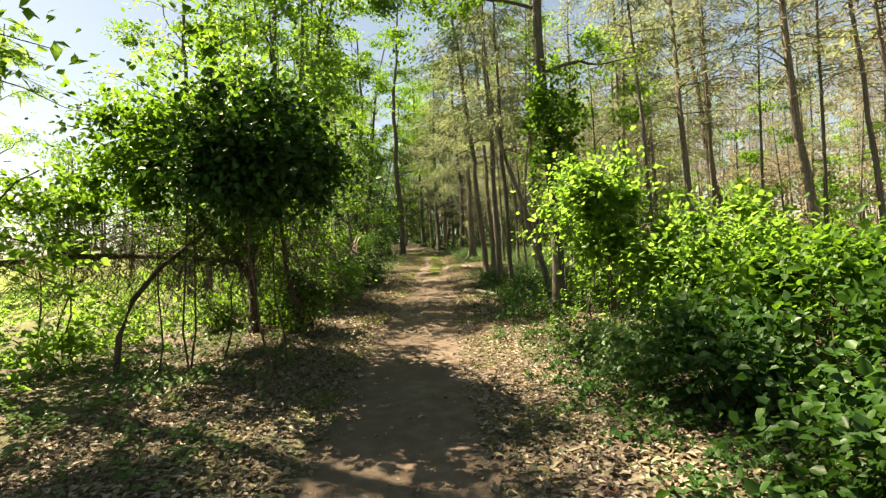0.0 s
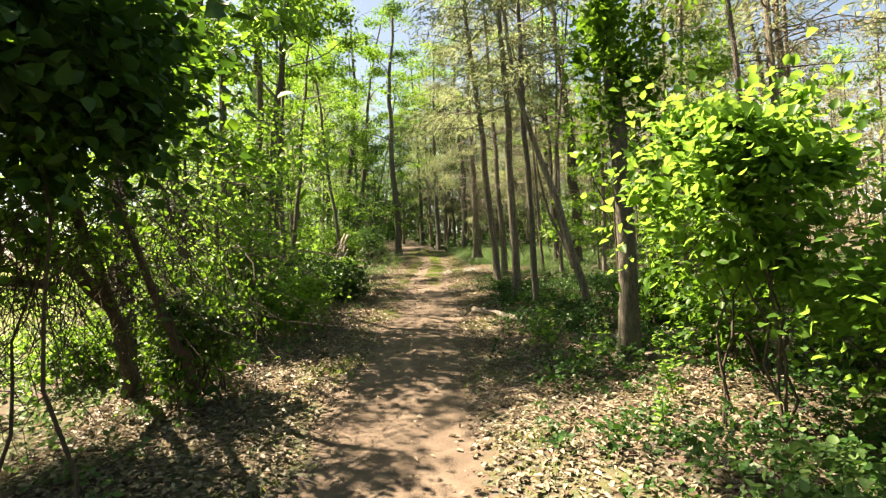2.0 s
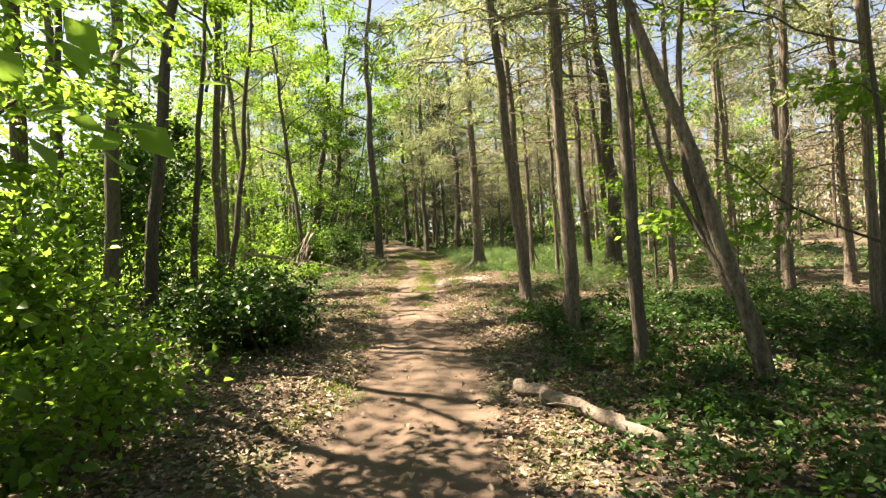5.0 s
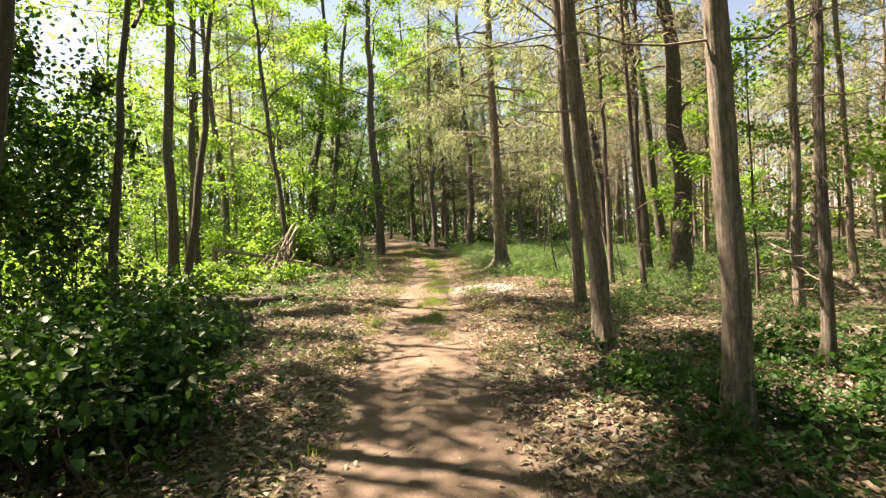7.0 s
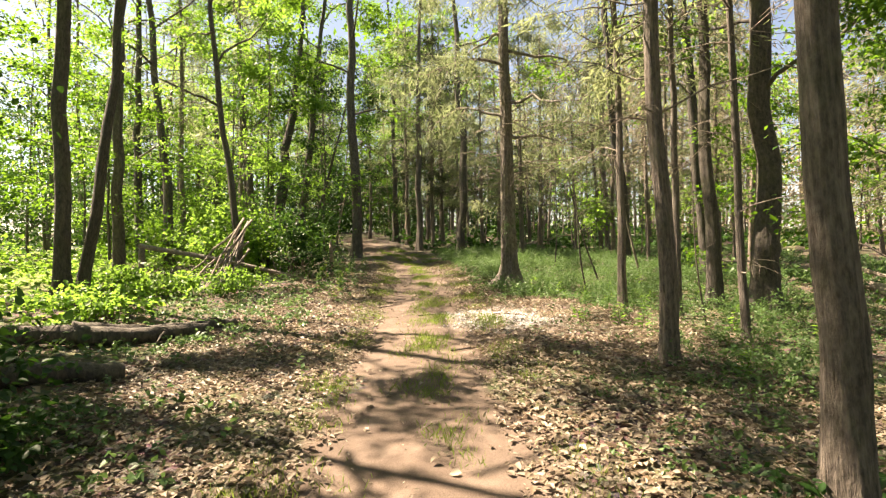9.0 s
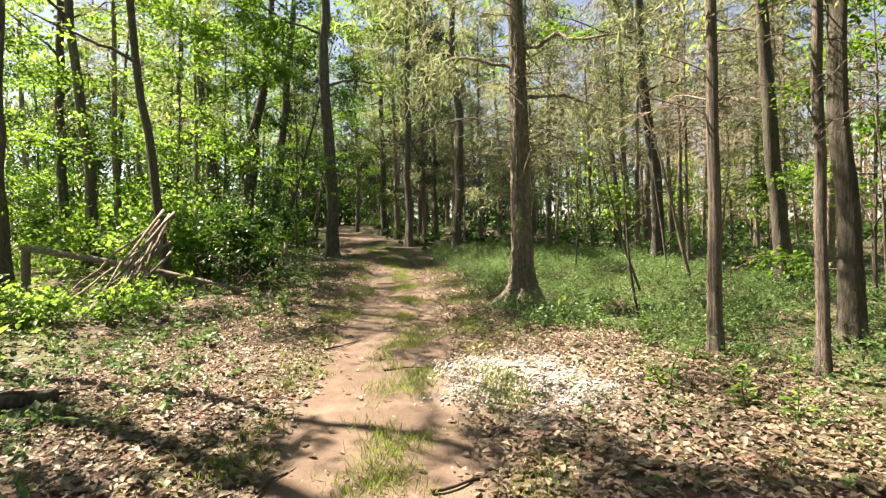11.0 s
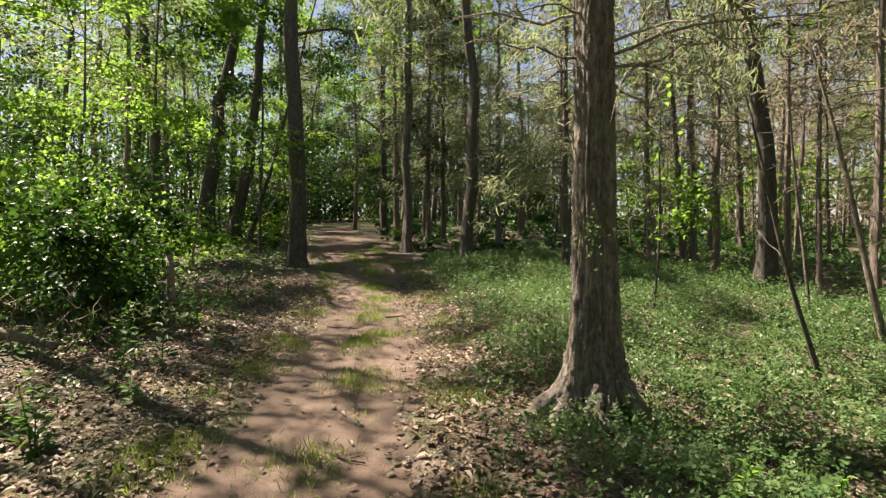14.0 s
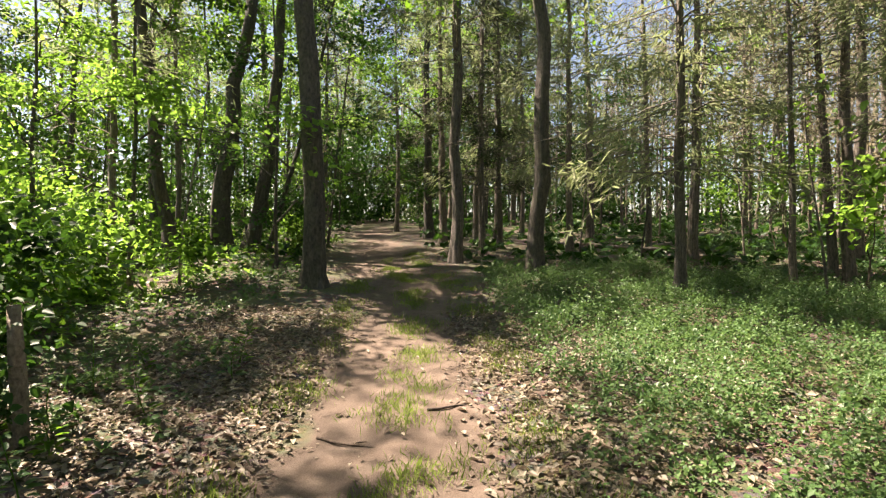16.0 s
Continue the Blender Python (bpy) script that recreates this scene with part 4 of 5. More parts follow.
dead_leaves(125000, (-3.4, 3.2, 0.3, 34), lambda x, y: (1 - 0.8 * sun_patch_at(x, y)) * np.clip(smooth01(0.5, 1.05, off(x, y) + np.where(x > trail_x(y), 0.1, 0.0)) * (1.1 + 0.5 * patchy(x, y, 1.4, 7.0)) + 0.02, 0, 1) * np.where((y > 26) & (x > 1.3), 0.35, 1.0), 0.062, "carpet of curled dry brown oak leaves")
dead_leaves(110000, (-3.4, 3.2, 0.3, 34), lambda x, y: (1 - 0.8 * sun_patch_at(x, y)) * np.clip(smooth01(0.5, 1.05, off(x, y) + np.where(x > trail_x(y), 0.1, 0.0)) * (1.1 + 0.5 * patchy(x, y, 1.4, 7.0)) + 0.02, 0, 1) * np.where((y > 26) & (x > 1.3), 0.35, 1.0), 0.036, "scraps of dry brown leaves and bark", False)
dead_leaves(45000, (-6, 9, 0.3, 40), lambda x, y: np.where(off(x, y) > 2.8, 0.8, 0.0), 0.075, "carpet of dry brown oak leaves", False)


def tufts(n, box, chance, tall, per, label):
    x, y = scatter(rng, n, box, chance)
    x, y = np.repeat(x, per), np.repeat(y, per)
    m = len(x)
    x, y = x + rng.normal(0, 0.08, m), y + rng.normal(0, 0.08, m)
    c = np.stack([x, y, height(x, y) - 0.005], 1)
    s = Shape()
    L = tall * rng.uniform(0.4, 1.2, m)
    leaves(s, c, rng.standard_normal((m, 3)) * [0.5, 0.5, 0] + [0, 0, 1], rng.standard_normal((m, 3)) * [1, 1, 0.1], L, 0.007, 0.3)
    return tagged(part("grass", s, GRASS), label, "grass", kind="stuff")


def median(x, y):
    d = x - trail_x(y)
    return smooth01(18, 22, y) * (0.75 * np.exp(-((d - 0.1) / 0.2) ** 2) + 0.6 * np.exp(-((d + 0.85) / 0.16) ** 2) + 0.5 * np.exp(-((d - 0.95) / 0.2) ** 2)) * np.clip(0.35 + 1.5 * patchy(x, y, 2.6, 1.0), 0, 1)


tufts(16000, (-2.2, 1.2, 17, 42), median, 0.085, 26, "thin grass tufts along the trail")
tufts(5000, (-2.2, 1.2, 2, 19), lambda x, y: np.exp(-((off(x, y) - 0.9) / 0.2) ** 2) * np.clip(patchy(x, y, 1.3, 9.0) * 1.6, 0, 1), 0.08, 22, "thin grass tufts along the trail")


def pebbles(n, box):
    """Loose pale stones standing in for sunlit litter: small uneven octahedra pressed into the ground."""
    x, y = scatter(rng, n, box, lambda x, y: sun_patch_at(x, y) ** 1.5)
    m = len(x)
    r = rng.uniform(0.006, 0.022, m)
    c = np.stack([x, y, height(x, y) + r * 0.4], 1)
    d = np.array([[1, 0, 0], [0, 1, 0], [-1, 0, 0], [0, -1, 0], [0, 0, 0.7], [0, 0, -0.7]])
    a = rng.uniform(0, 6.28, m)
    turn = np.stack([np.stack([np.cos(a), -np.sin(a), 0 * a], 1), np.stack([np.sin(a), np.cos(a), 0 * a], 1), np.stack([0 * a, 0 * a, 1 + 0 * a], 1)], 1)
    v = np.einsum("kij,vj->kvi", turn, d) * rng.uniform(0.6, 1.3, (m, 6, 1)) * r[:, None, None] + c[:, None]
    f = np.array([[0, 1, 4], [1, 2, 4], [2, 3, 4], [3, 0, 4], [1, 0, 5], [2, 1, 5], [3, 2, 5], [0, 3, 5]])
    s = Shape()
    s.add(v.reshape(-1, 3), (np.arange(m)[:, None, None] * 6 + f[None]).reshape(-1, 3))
    # the gravel stones are put in for sunlit litter
    return tagged(part("gravel", s, SUN_PATCH_STONE), "pale grey stones in place of sunlit leaf litter beside the trail", "gravel", kind="stuff")


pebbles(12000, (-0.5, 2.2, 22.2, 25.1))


# ---- single weeds and saplings ----
def weed(x, y, tall, leaf, mat, seed, label, count=46, lean=0.05):
    """An upright weed: a thin stalk with leaves all the way up."""
    rng = np.random.default_rng(seed)
    root = thing("weed", pose(x, y, hz(x, y)), label, "weed", "weeds beside the trail")
    stalk = Shape()
    t = np.linspace(0, 1, 8)
    p = np.stack([lean * np.sin(2 * t + seed), lean * np.sin(3 * t + 2 * seed), t * tall - 0.03], 1)
    tube(stalk, p, np.linspace(0.006, 0.002, 8), 5)
    part("stalk", stalk, LEAF_MID, root)
    f = rng.uniform(0.12, 1.0, count)
    c = np.stack([np.interp(f, t, p[:, i]) for i in range(3)], 1)
    a = rng.uniform(0, 6.28, count)
    way = np.stack([np.cos(a), np.sin(a), rng.uniform(-0.2, 0.7, count)], 1)
    fol = Shape()
    L = leaf * (1.25 - 0.75 * f) * rng.uniform(0.7, 1.2, count)
    leaves(fol, c + unit(way) * 0.03 * (1.4 - f[:, None]), way, np.tile([0.0, 0.0, 1.0], (count, 1)) + rng.standard_normal((count, 3)) * 0.25, L, L * 0.5, 0.15, True)
    part("foliage", fol, mat, root)
    return root


for i, (x, y, h, l) in enumerate([(1.25, 9.9, 0.7, 0.09), (1.45, 9.2, 0.5, 0.09), (1.05, 10.4, 0.45, 0.08), (1.7, 9.6, 0.55, 0.09), (1.3, 11.0, 0.5, 0.08), (1.9, 8.3, 0.6, 0.09), (1.55, 7.4, 0.4, 0.08), (2.2, 8.8, 0.5, 0.09)]):
    weed(x, y, h, l, LEAF_BRIGHT, 500 + i, "upright sunlit weed with light green leaves")
for i, (x, y, h, l) in enumerate([(-1.95, 28.1, 0.75, 0.09), (-2.1, 27.6, 0.6, 0.09), (-1.85, 28.7, 0.6, 0.08), (-2.4, 28.3, 0.7, 0.09), (-2.0, 26.6, 0.35, 0.09), (-2.5, 26.9, 0.4, 0.1), (-1.9, 31.0, 0.4, 0.08), (-2.5, 25.0, 0.3, 0.1)]):
    weed(x, y, h, l, LEAF_GROUND, 520 + i, "upright weed with dull green leaves")
for i, (x, y, h, l) in enumerate([(-2.0, 3.3, 0.35, 0.10), (-2.3, 3.6, 0.3, 0.10), (-2.5, 3.2, 0.3, 0.09)]):
    weed(x, y, h, l, LEAF_GROUND, 540 + i, "small weed with pale leaves among dead leaves", 16)


rng = np.random.default_rng(33)
for i in range(22):
    x, y = rng.uniform(1.0, 4.6), rng.uniform(12.0, 18.5)
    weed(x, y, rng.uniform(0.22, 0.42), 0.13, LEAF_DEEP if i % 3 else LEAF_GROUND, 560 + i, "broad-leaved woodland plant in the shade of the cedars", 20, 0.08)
for i in range(26):
    x, y = rng.uniform(1.7, 4.8), rng.uniform(20.2, 26.0)
    weed(x, y, rng.uniform(0.2, 0.5), 0.085, LEAF_GROUND if i % 2 else LEAF_BRIGHT, 590 + i, "leafy pale green weed among sunlit dead leaves", 30, 0.06)
for i in range(18):
    x, y = rng.uniform(-3.4, -1.7), rng.uniform(24.0, 32.0)
    weed(x, y, rng.uniform(0.2, 0.55), 0.09, LEAF_GROUND if i % 2 else LEAF_MID, 630 + i, "leafy green weed in the shade beside the trail", 30, 0.06)


def bare_sapling(x, y, tall, r, lean, seed, leafy=0):
    rng = np.random.default_rng(seed)
    root = thing("sapling", pose(x, y, hz(x, y)), "thin crooked sapling stem with bare twigs", "sapling", "thin saplings among the cedars")
    t = np.linspace(0, 1, 12)
    p = np.stack([lean * tall * t + 0.05 * np.sin(5 * t + seed), 0.05 * np.sin(4 * t + seed) + 0 * t, tall * t - 0.05], 1)
    stem = Shape()
    tube(stem, p, 0.75 * np.linspace(r, r * 0.3, 12), 7, 0.04, rng)
    part("stem", stem, BARK_CEDAR if seed % 3 else BARK_GREY, root, smooth=True)
    for _ in range(5):
        q = bough(rng, p[rng.integers(5, 12)], rng.uniform(0, 6.28), rng.uniform(-0.1, 0.9), rng.uniform(0.3, 0.9), 5, 0.15)
        tw = Shape()
        tube(tw, q, np.linspace(r * 0.22, 0.002, 5), 4)
        part("twig", tw, BARK_CEDAR, root)
    if leafy:
        c = p[rng.integers(4, 12, leafy)] + rng.standard_normal((leafy, 3)) * [0.25, 0.25, 0.15]
        fol = Shape()
        leaves(fol, c, rng.standard_normal((leafy, 3)), rng.standard_normal((leafy, 3)) * 0.4 + [0, 0, 1], 0.1, 0.07, 0.15, True)
        part("foliage", fol, LEAF_BRIGHT, root)


bare_sapling(2.76, 25.75, 2.4, 0.03, -0.13, 600)
bare_sapling(5.2, 28.9, 3.4, 0.055, -0.27, 601)
bare_sapling(3.75, 27.9, 2.6, 0.035, -0.3, 618)
bare_sapling(3.4, 30.6, 3.0, 0.03, 0.04, 603, 40)
bare_sapling(5.3, 30.2, 3.4, 0.035, -0.1, 604)
bare_sapling(6.1, 29.6, 3.0, 0.03, 0.12, 605)
bare_sapling(3.9, 36.9, 3.6, 0.035, 0.05, 606)
bare_sapling(6.5, 33.2, 3.2, 0.03, -0.07, 607, 60)
bare_sapling(2.6, 39.2, 3.6, 0.04, 0.03, 608)
bare_sapling(7.9, 30.6, 3.5, 0.035, 0.05, 609)
bare_sapling(5.2, 34.6, 3.0, 0.03, -0.12, 610, 90)
bare_sapling(-4.2, 39.5, 4.0, 0.06, 0.25, 611)
bare_sapling(3.3, 22.6, 2.2, 0.02, -0.1, 612)
bare_sapling(-5.0, 35.6, 3.6, 0.04, 0.12, 613)
bare_sapling(0.4, 41.0, 3.4, 0.03, -0.05, 614)
bare_sapling(4.4, 40.6, 3.6, 0.04, 0.1, 615)
bare_sapling(6.8, 40.2, 3.8, 0.04, -0.08, 616)
bare_sapling(8.2, 35.9, 3.5, 0.035, 0.06, 617)

# ---- fallen wood ----
def log(name, a, b, r0, r1, lift, label, seed, wobble=0.02, mat=None, side=4):
    rng = np.random.default_rng(seed)
    pa, pb = np.array([a[0], a[1], hz(*a)]), np.array([b[0], b[1], hz(*b)])
    t = np.linspace(0, 1, 16)[:, None]
    p = pa + (pb - pa) * t + rng.standard_normal((16, 3)) * wobble
    p[:, 2] = np.maximum(height(p[:, 0], p[:, 1]), 0) + np.linspace(r0, r1, 16) * 0.75 + np.interp(t[:, 0], [0, 1], lift)
    s = Shape()
    tube(s, p, np.linspace(r0, r1, 16) * (1 + 0.07 * rng.standard_normal(16)), 12, 0.04, rng)
    s.faces.append(np.arange(12)[::-1][None] + 0)
    ob = thing(name, pose(0, 0, 0), label, "log")
    part("bole", s, mat or DEADWOOD, ob, smooth=True)
    for i in range(side):
        k = rng.integers(3, 15)
        q = bough(rng, p[k], rng.uniform(0, 6.28), rng.uniform(0.1, 0.7), rng.uniform(0.15, 0.5), 5, 0.2)
        br = Shape()
        tube(br, q, np.linspace(r1 * 0.35, 0.004, 5), 5)
        part("broken_branch", br, mat or DEADWOOD, ob)
    return ob


log("fallen_log", (1.82, 11.2), (2.45, 9.6), 0.05, 0.035, (0.0, 0.0), "weathered grey log on the leaf litter", 1)
log("fallen_log", (1.9, 11.0), (4.4, 10.6), 0.055, 0.03, (0.02, 0.1), "weathered grey log on the leaf litter", 2)
log("fallen_log", (0.5, 13.75), (1.25, 12.2), 0.06, 0.05, (0.03, 0.03), "rotting log in green creeper", 3, side=1)
log("fallen_log", (-2.95, 13.1), (-2.65, 14.4), 0.06, 0.045, (0, 0), "dark rotting log at the trail edge", 4, side=2, mat=VINE)
log("fallen_log", (-6.2, 21.5), (-3.2, 22.75), 0.14, 0.08, (0.05, 0.05), "long dark fallen log on dead leaves", 5, mat=BARK_GREY)
log("fallen_log", (-4.6, 22.2), (-3.1, 23.4), 0.09, 0.06, (0.14, 0.0), "dark fallen log on dead leaves", 6, mat=BARK_GREY)
log("fallen_log", (-4.5, 20.0), (-3.2, 20.8), 0.11, 0.09, (0, 0), "short rotting log in the weeds", 7, side=1, mat=BARK_GREY)
log("fallen_log", (6.3, 22.4), (9.4, 27.6), 0.09, 0.05, (0, 0.1), "pale fallen trunk among the cedars", 8)
log("fallen_log", (6.6, 20.8), (8.9, 27.0), 0.06, 0.03, (0, 0.4), "pale fallen trunk among the cedars", 9)
log("fallen_log", (4.6, 41.8), (8.5, 44.5), 0.07, 0.03, (0.1, 0.5), "pale fallen trunk among the cedars", 10, side=9)
log("fallen_log", (3.2, 43.0), (6.5, 41.0), 0.06, 0.03, (0.3, 0.1), "pale fallen trunk among the cedars", 11, side=9)

# broken rail on a rotten post, with poles leaned over it
post = thing("wooden_post", pose(-7.05, 28.75, hz(-7.05, 28.75)), "rotten upright wooden post in the weeds", "post")
s = Shape()
tube(s, np.array([[0, 0, -0.1], [0.01, 0, 0.3], [0.0, 0.01, 0.62], [0.02, 0, 0.84]]), [0.075, 0.07, 0.072, 0.06], 12, 0.06, np.random.default_rng(4))
part("bole", s, DEADWOOD, post, smooth=True)
rail = thing("fallen_pole", pose(0, 0, 0), "long weathered pole propped on a rotten post", "pole")
s = Shape()
t = np.linspace(0, 1, 14)
p = np.stack([-7.1 + 3.8 * t, 28.75 - 0.1 * t, hz(-7, 28.7) + 0.86 - 0.80 * t + 0.05 * np.sin(3.1 * t)], 1)
tube(s, p, np.linspace(0.06, 0.045, 14), 10, 0.05, np.random.default_rng(6))
part("bole", s, DEADWOOD, rail, smooth=True)
rng = np.random.default_rng(14)
for i in range(12):
    stick = thing("leaning_branch", pose(0, 0, 0), "pale bare branch leaned over the fallen pole", "branch", "branches heaped over the pole")
    foot = np.array([-4.75 + rng.uniform(-0.75, 0.3), 27.0 + rng.uniform(-0.8, 0.5), 0])
    foot[2] = hz(foot[0], foot[1])
    top = np.array([-4.6 + rng.uniform(-0.15, 0.15), 28.72, hz(-4.6, 28.7) + rng.uniform(0.6, 1.6)])
    t = np.linspace(0, 1, 8)[:, None]
    p = foot + (top - foot) * t
    p[1:-1] += rng.standard_normal((6, 3)) * 0.02
    s = Shape()
    tube(s, p, np.linspace(0.013, 0.03, 8), 6)
    for _ in range(3):
        q = bough(rng, p[rng.integers(1, 6)], rng.uniform(0, 6.28), rng.uniform(-0.4, 0.6), rng.uniform(0.2, 0.5), 4, 0.1)
        tube(s, q, np.linspace(0.007, 0.003, 4), 3)
    part("bole", s, DEADWOOD, stick)
rng = np.random.default_rng(15)
for i in range(10):
    twig = thing("bare_branch", pose(-3.3 + rng.uniform(-0.7, 0.5), 28.35 + rng.uniform(-0.3, 0.2), hz(-3.3, 28.3)), "twisted bare pale branch before a dark bush", "branch", "bare branches before the bush")
    s = Shape()
    p = np.array([[0, 0, -0.05]]) + np.concatenate([[[0, 0, 0]], np.cumsum(rng.standard_normal((9, 3)) * [0.07, 0.04, 0.03] + [rng.uniform(-0.03, 0.03), 0, 0.075], 0)])
    tube(s, p, np.linspace(0.011, 0.003, 10), 5)
    part("stem", s, DEADWOOD, twig)
    for _ in range(2):
        q = bough(rng, p[rng.integers(3, 9)], rng.uniform(0, 6.28), rng.uniform(-0.6, 0.6), rng.uniform(0.15, 0.35), 5, 0.2)
        tw = Shape()
        tube(tw, q, np.linspace(0.006, 0.002, 5), 4)
        part("twig", tw, DEADWOOD, twig)
stump = thing("wooden_post", pose(-2.72, 29.75, hz(-2.72, 29.75)), "weathered grey-brown broken stub beside the trail", "post")
s = Shape()
tube(s, np.array([[0, 0, -0.1], [0.0, 0.01, 0.3], [-0.01, 0.0, 0.6], [-0.02, 0, 0.86]]), [0.055, 0.05, 0.047, 0.035], 12, 0.08, np.random.default_rng(5))
part("bole", s, DEADWOOD, stump, smooth=True)

# arching branch and hanging stems under the vines
arch = thing("arching_branch", pose(0, 0, 0), "dark bare branch arching below the vine dome", "branch")
s = Shape()
t = np.linspace(0, 1, 14)
p = np.stack([-7.4 + 4.4 * t, 7.0 + 0.7 * t, hz(-4, 7) + 1.35 + 0.25 * np.sin(2.6 * t) - 0.1 * t], 1)
tube(s, p, np.linspace(0.05, 0.035, 14), 8, 0.05, rng)
part("bole", s, VINE, arch, smooth=True)
s = Shape()
p = np.array([[-4.12, 6.6, hz(-4.12, 6.6) - 0.05], [-4.1, 6.65, 0.8], [-4.0, 6.8, 1.25], [-3.75, 7.0, 1.65], [-3.3, 7.3, 2.1], [-3.0, 7.5, 2.6]])
tube(s, p, np.linspace(0.04, 0.028, 6), 8)
part("bole", s, VINE, arch, smooth=True)
for q in (((-3.3, 9.2, 0.4), (-3.2, 8.9, 1.2), (-2.9, 8.0, 2.0), (-2.4, 6.8, 2.6), (-1.9, 5.5, 2.75)), ((-3.1, 8.6, 1.5), (-3.4, 7.8, 2.2), (-3.5, 7.0, 2.8), (-3.2, 6.4, 3.2)), ((-2.5, 8.7, 0.4), (-2.35, 8.5, 0.9), (-2.4, 8.1, 1.5), (-2.2, 7.2, 2.3))):
    s = Shape()
    q = np.array(q)
    t = np.linspace(0, len(q) - 1, 16)
    p = np.stack([np.interp(t, np.arange(len(q)), q[:, c]) for c in range(3)], 1) + rng.normal(0, 0.015, (16, 3))
    tube(s, p, np.linspace(0.07, 0.02, 16), 8, 0.06, rng)
    part("bough", s, VINE, arch, smooth=True)
s = Shape()
for i in range(1000):
    x = rng.uniform(-6.4, -1.9)
    y = rng.uniform(6.7, 9.0)
    top = hz(x, y) + rng.uniform(1.4, 2.4)
    p = np.array([[x, y, top]]) + np.cumsum(rng.standard_normal((7, 3)) * [0.08, 0.08, 0.05] + [rng.normal(0, 0.09), rng.normal(0, 0.06), -rng.uniform(0.02, 0.2)], 0)
    tube(s, p, np.linspace(0.0055, 0.002, 7), 3)
    q = p[3] + np.cumsum(rng.standard_normal((4, 3)) * [0.07, 0.07, 0.05] - [0, 0, 0.04], 0)
    tube(s, np.concatenate([p[3:4], q]), np.linspace(0.0035, 0.0015, 5), 3)
tagged(part("hanging_growth", s, VINE, arch), kind="stuff")

# sticks on the trail
for i, (x, y, a, l) in enumerate([(-0.95, 25.1, 50, 0.75), (-0.3, 24.0, 10, 0.4), (-1.0, 22.0, 65, 0.35), (0.35, 22.6, 60, 0.3), (-0.2, 26.6, -30, 0.3), (-0.75, 30.0, -20, 0.45), (-0.1, 30.6, 25, 0.35), (0.1, 21.9, 20, 0.5), (0.9, 23.8, -25, 0.5), (-0.6, 18.3, 15, 0.4)]):
    stick = thing("stick", pose(x, y, hz(x, y) + 0.012, 0, 0, a), "small dry stick lying on the earth trail", "stick", "sticks on the trail")
    s = Shape()
    t = np.linspace(-0.5, 0.5, 8)
    p = np.stack([t * l, 0.04 * l * np.sin(7 * t + i), 0.004 * np.cos(5 * t)], 1)
    tube(s, p, np.linspace(0.012, 0.005, 8), 6)
    tube(s, np.array([[0.1 * l, 0, 0], [0.2 * l, 0.08 * l, 0.01], [0.3 * l, 0.12 * l, 0.015]]), [0.006, 0.005, 0.003], 4)
    part("bole", s, VINE, stick)

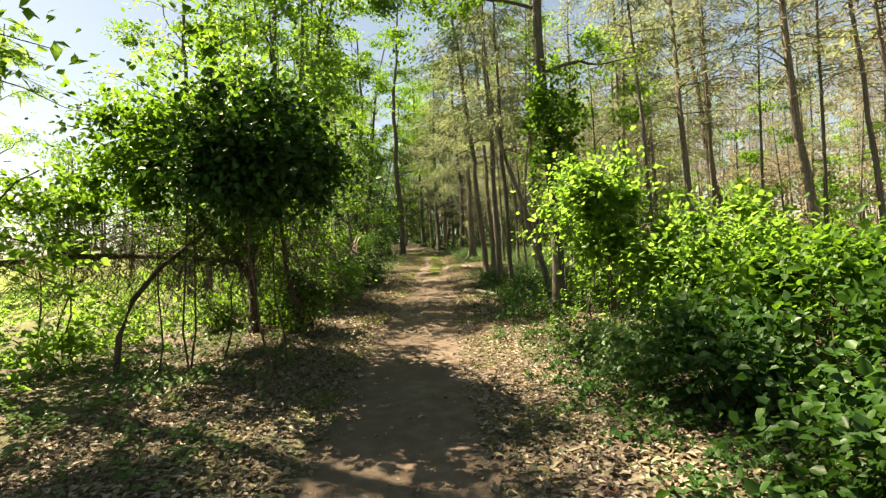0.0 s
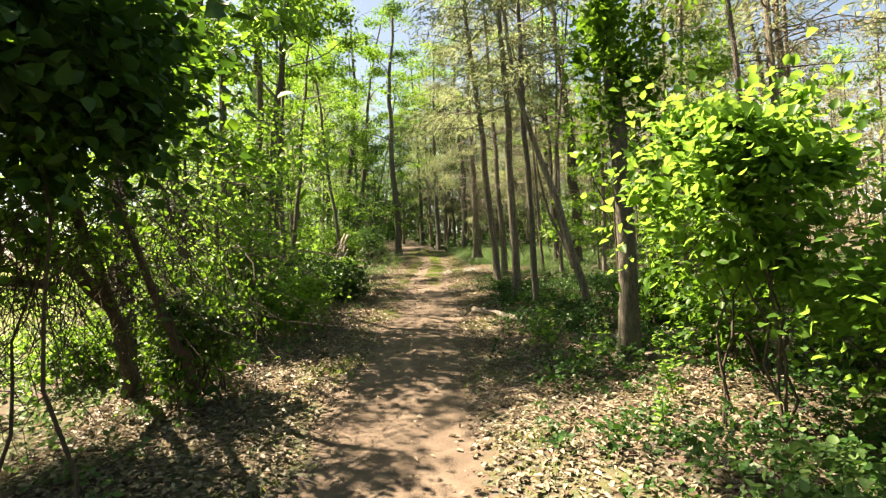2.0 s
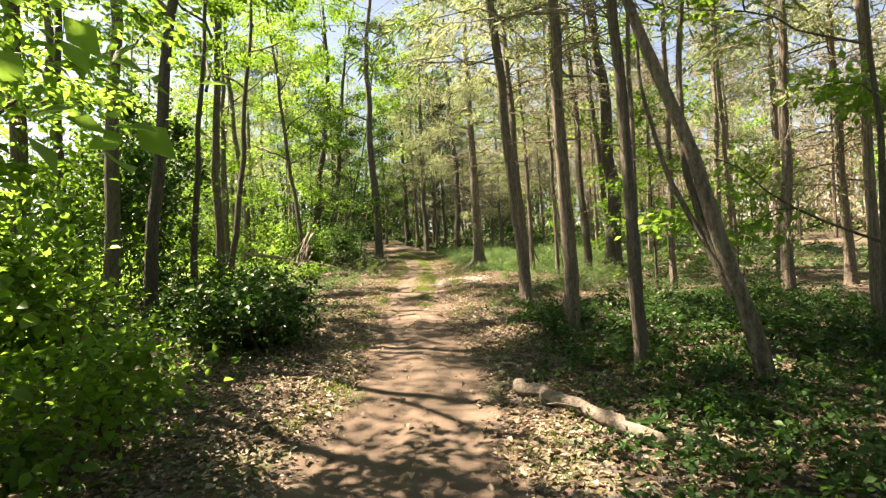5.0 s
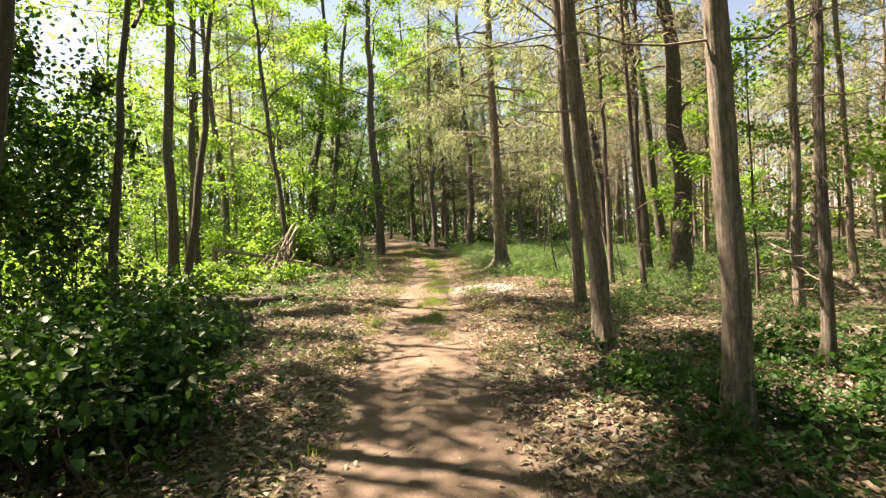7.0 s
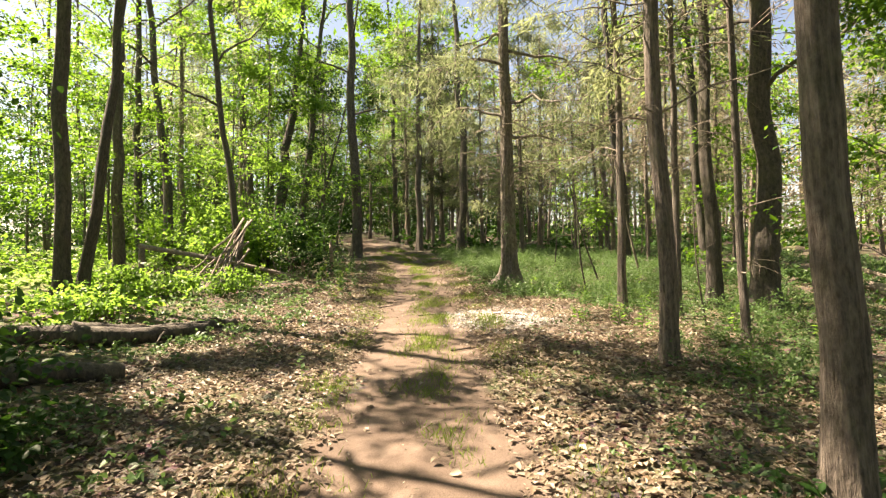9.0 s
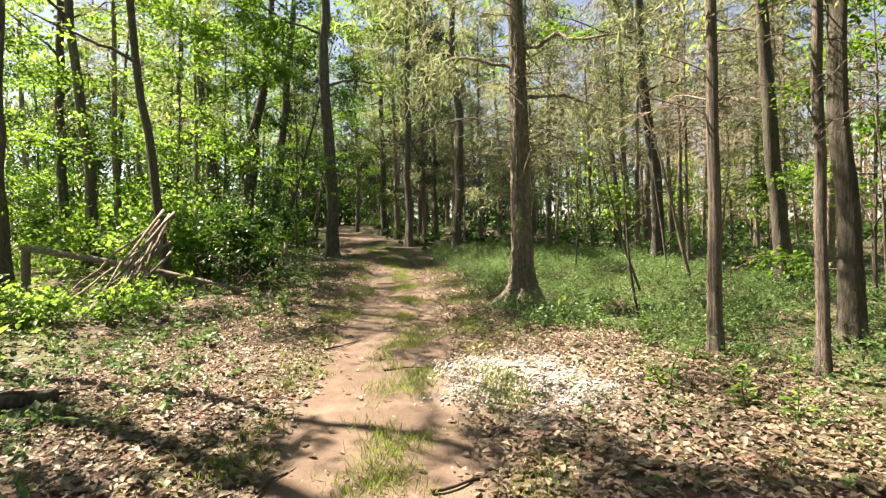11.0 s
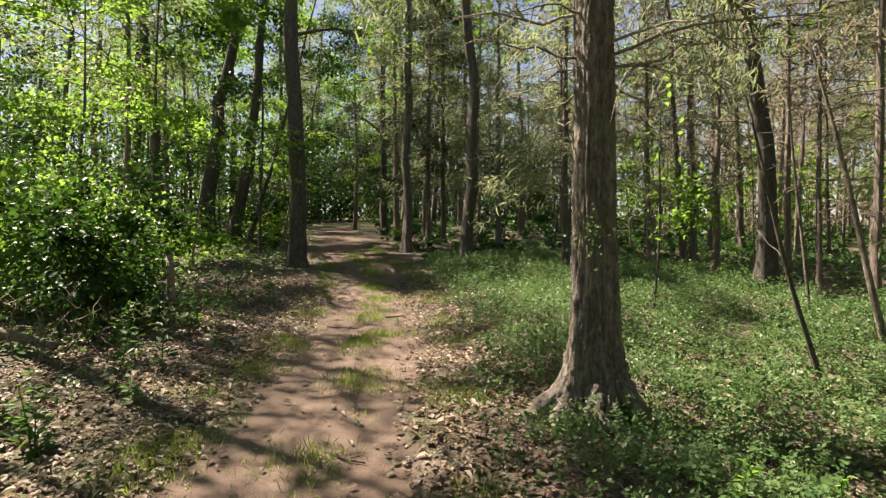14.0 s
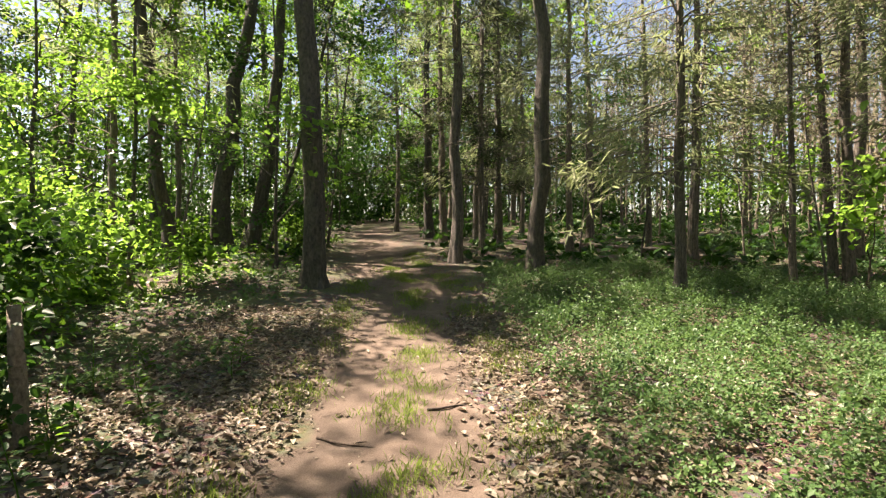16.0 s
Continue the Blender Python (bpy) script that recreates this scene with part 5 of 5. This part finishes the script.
# far woods that close the view
rng = np.random.default_rng(60)
for i, (x, y, w, h, n, dry) in enumerate([(-30, 66, 14, 13, 5000, 0), (-14, 78, 13, 14, 6000, 0), (3, 82, 13, 14, 6000, 0), (20, 74, 13, 14, 6000, 1), (33, 58, 13, 14, 6000, 1), (37, 36, 13, 14, 6000, 1), (36, 14, 13, 13, 4500, 1),
                                         (34, -8, 12, 12, 2500, 1), (-52, 40, 12, 9, 2600, 0), (0, -30, 20, 13, 3000, 0), (-34, -20, 16, 12, 2000, 0)]):
    k = 70
    cen = np.stack([rng.uniform(-w, w, k), rng.uniform(-5, 5, k), rng.uniform(0.2, 1, k) ** 1.3 * h], 1)
    c = cen[rng.integers(0, k, n)] + rng.standard_normal((n, 3)) * [1.4, 1.4, 1.0]
    c[:, 2] = np.abs(c[:, 2]) + 0.05
    L = rng.uniform(0.25, 0.6, n)
    turned = pose(x, y, hz(x, y), 0, 0, math.degrees(math.atan2(y - 20, x)) + 90)
    s = Shape()
    leaves(s, c, rng.standard_normal((n, 3)) + [0, 0, -0.3], unit(rng.standard_normal((n, 3)) * 0.6 + [0, 0, 1]), L, L * (0.3 if dry else 0.65), 0.2)
    tagged(part("far_woods", s, (NEEDLE if i % 2 else NEEDLE_DRY) if dry else LEAF_MID), "distant trees closing the view", "woods", kind="stuff").matrix_basis = turned
    s = Shape()
    for j in range(70):
        bx, by = rng.uniform(-w, w), rng.uniform(-6, 6)
        r = rng.uniform(0.05, 0.14)
        tube(s, np.array([[bx, by, -1.2], [bx + rng.normal(0, 0.2), by, h * 0.4], [bx + rng.normal(0, 0.4), by, h * 0.85]]), [r, r * 0.8, r * 0.3], 5)
    tagged(part("far_trunks", s, BARK_CEDAR), "distant thin trunks closing the view", "woods", kind="stuff").matrix_basis = turned
for i, (x, y, w) in enumerate([(-13, 60, 8), (1.5, 66, 8), (-5.5, 65, 6), (14, 62, 8), (24, 48, 8), (27, 32, 9), (26, 16, 8), (-21, 48, 7)]):
    n, k = 8500, 90
    cen = np.stack([rng.uniform(-w, w, k), rng.uniform(-3, 3, k), rng.uniform(0.1, 6.0, k)], 1)
    c = cen[rng.integers(0, k, n)] + rng.standard_normal((n, 3)) * [0.9, 0.9, 0.6]
    c[:, 2] = np.abs(c[:, 2]) + 0.03
    L = rng.uniform(0.16, 0.42, n)
    s = Shape()
    leaves(s, c, rng.standard_normal((n, 3)) + [0, 0, -0.3], unit(rng.standard_normal((n, 3)) * 0.8 + [0, 0, 1]), L, L * 0.5, 0.2)
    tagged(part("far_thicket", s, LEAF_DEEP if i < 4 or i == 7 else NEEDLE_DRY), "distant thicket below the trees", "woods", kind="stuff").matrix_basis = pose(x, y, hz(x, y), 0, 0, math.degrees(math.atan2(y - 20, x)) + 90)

# added leaf layers overhead, blocking sun and sky over the deeper wood
for x0, x1, y0, y1, n, mat in ((-26, 30, 44, 72, 5000, LEAF_MID), (13, 34, 4, 39, 2500, NEEDLE)):
    k = n // 90
    cen = np.stack([rng.uniform(x0, x1, k), rng.uniform(y0, y1, k), rng.uniform(8.5, 13.5, k)], 1)
    c = cen[rng.integers(0, k, n)] + rng.standard_normal((n, 3)) * [1.0, 1.0, 0.5]
    c[:, 2] += height(c[:, 0], c[:, 1])
    L = rng.uniform(0.22, 0.5, n)
    s = Shape()
    leaves(s, c, rng.standard_normal((n, 3)) + [0, 0, -0.2], unit(rng.standard_normal((n, 3)) * 0.5 + [0, 0, 1]), L, L * 0.65, 0.2)
    tagged(part("far_crowns", s, mat), "added layer of loose leaves that shades the deeper wood", "woods", kind="stuff")
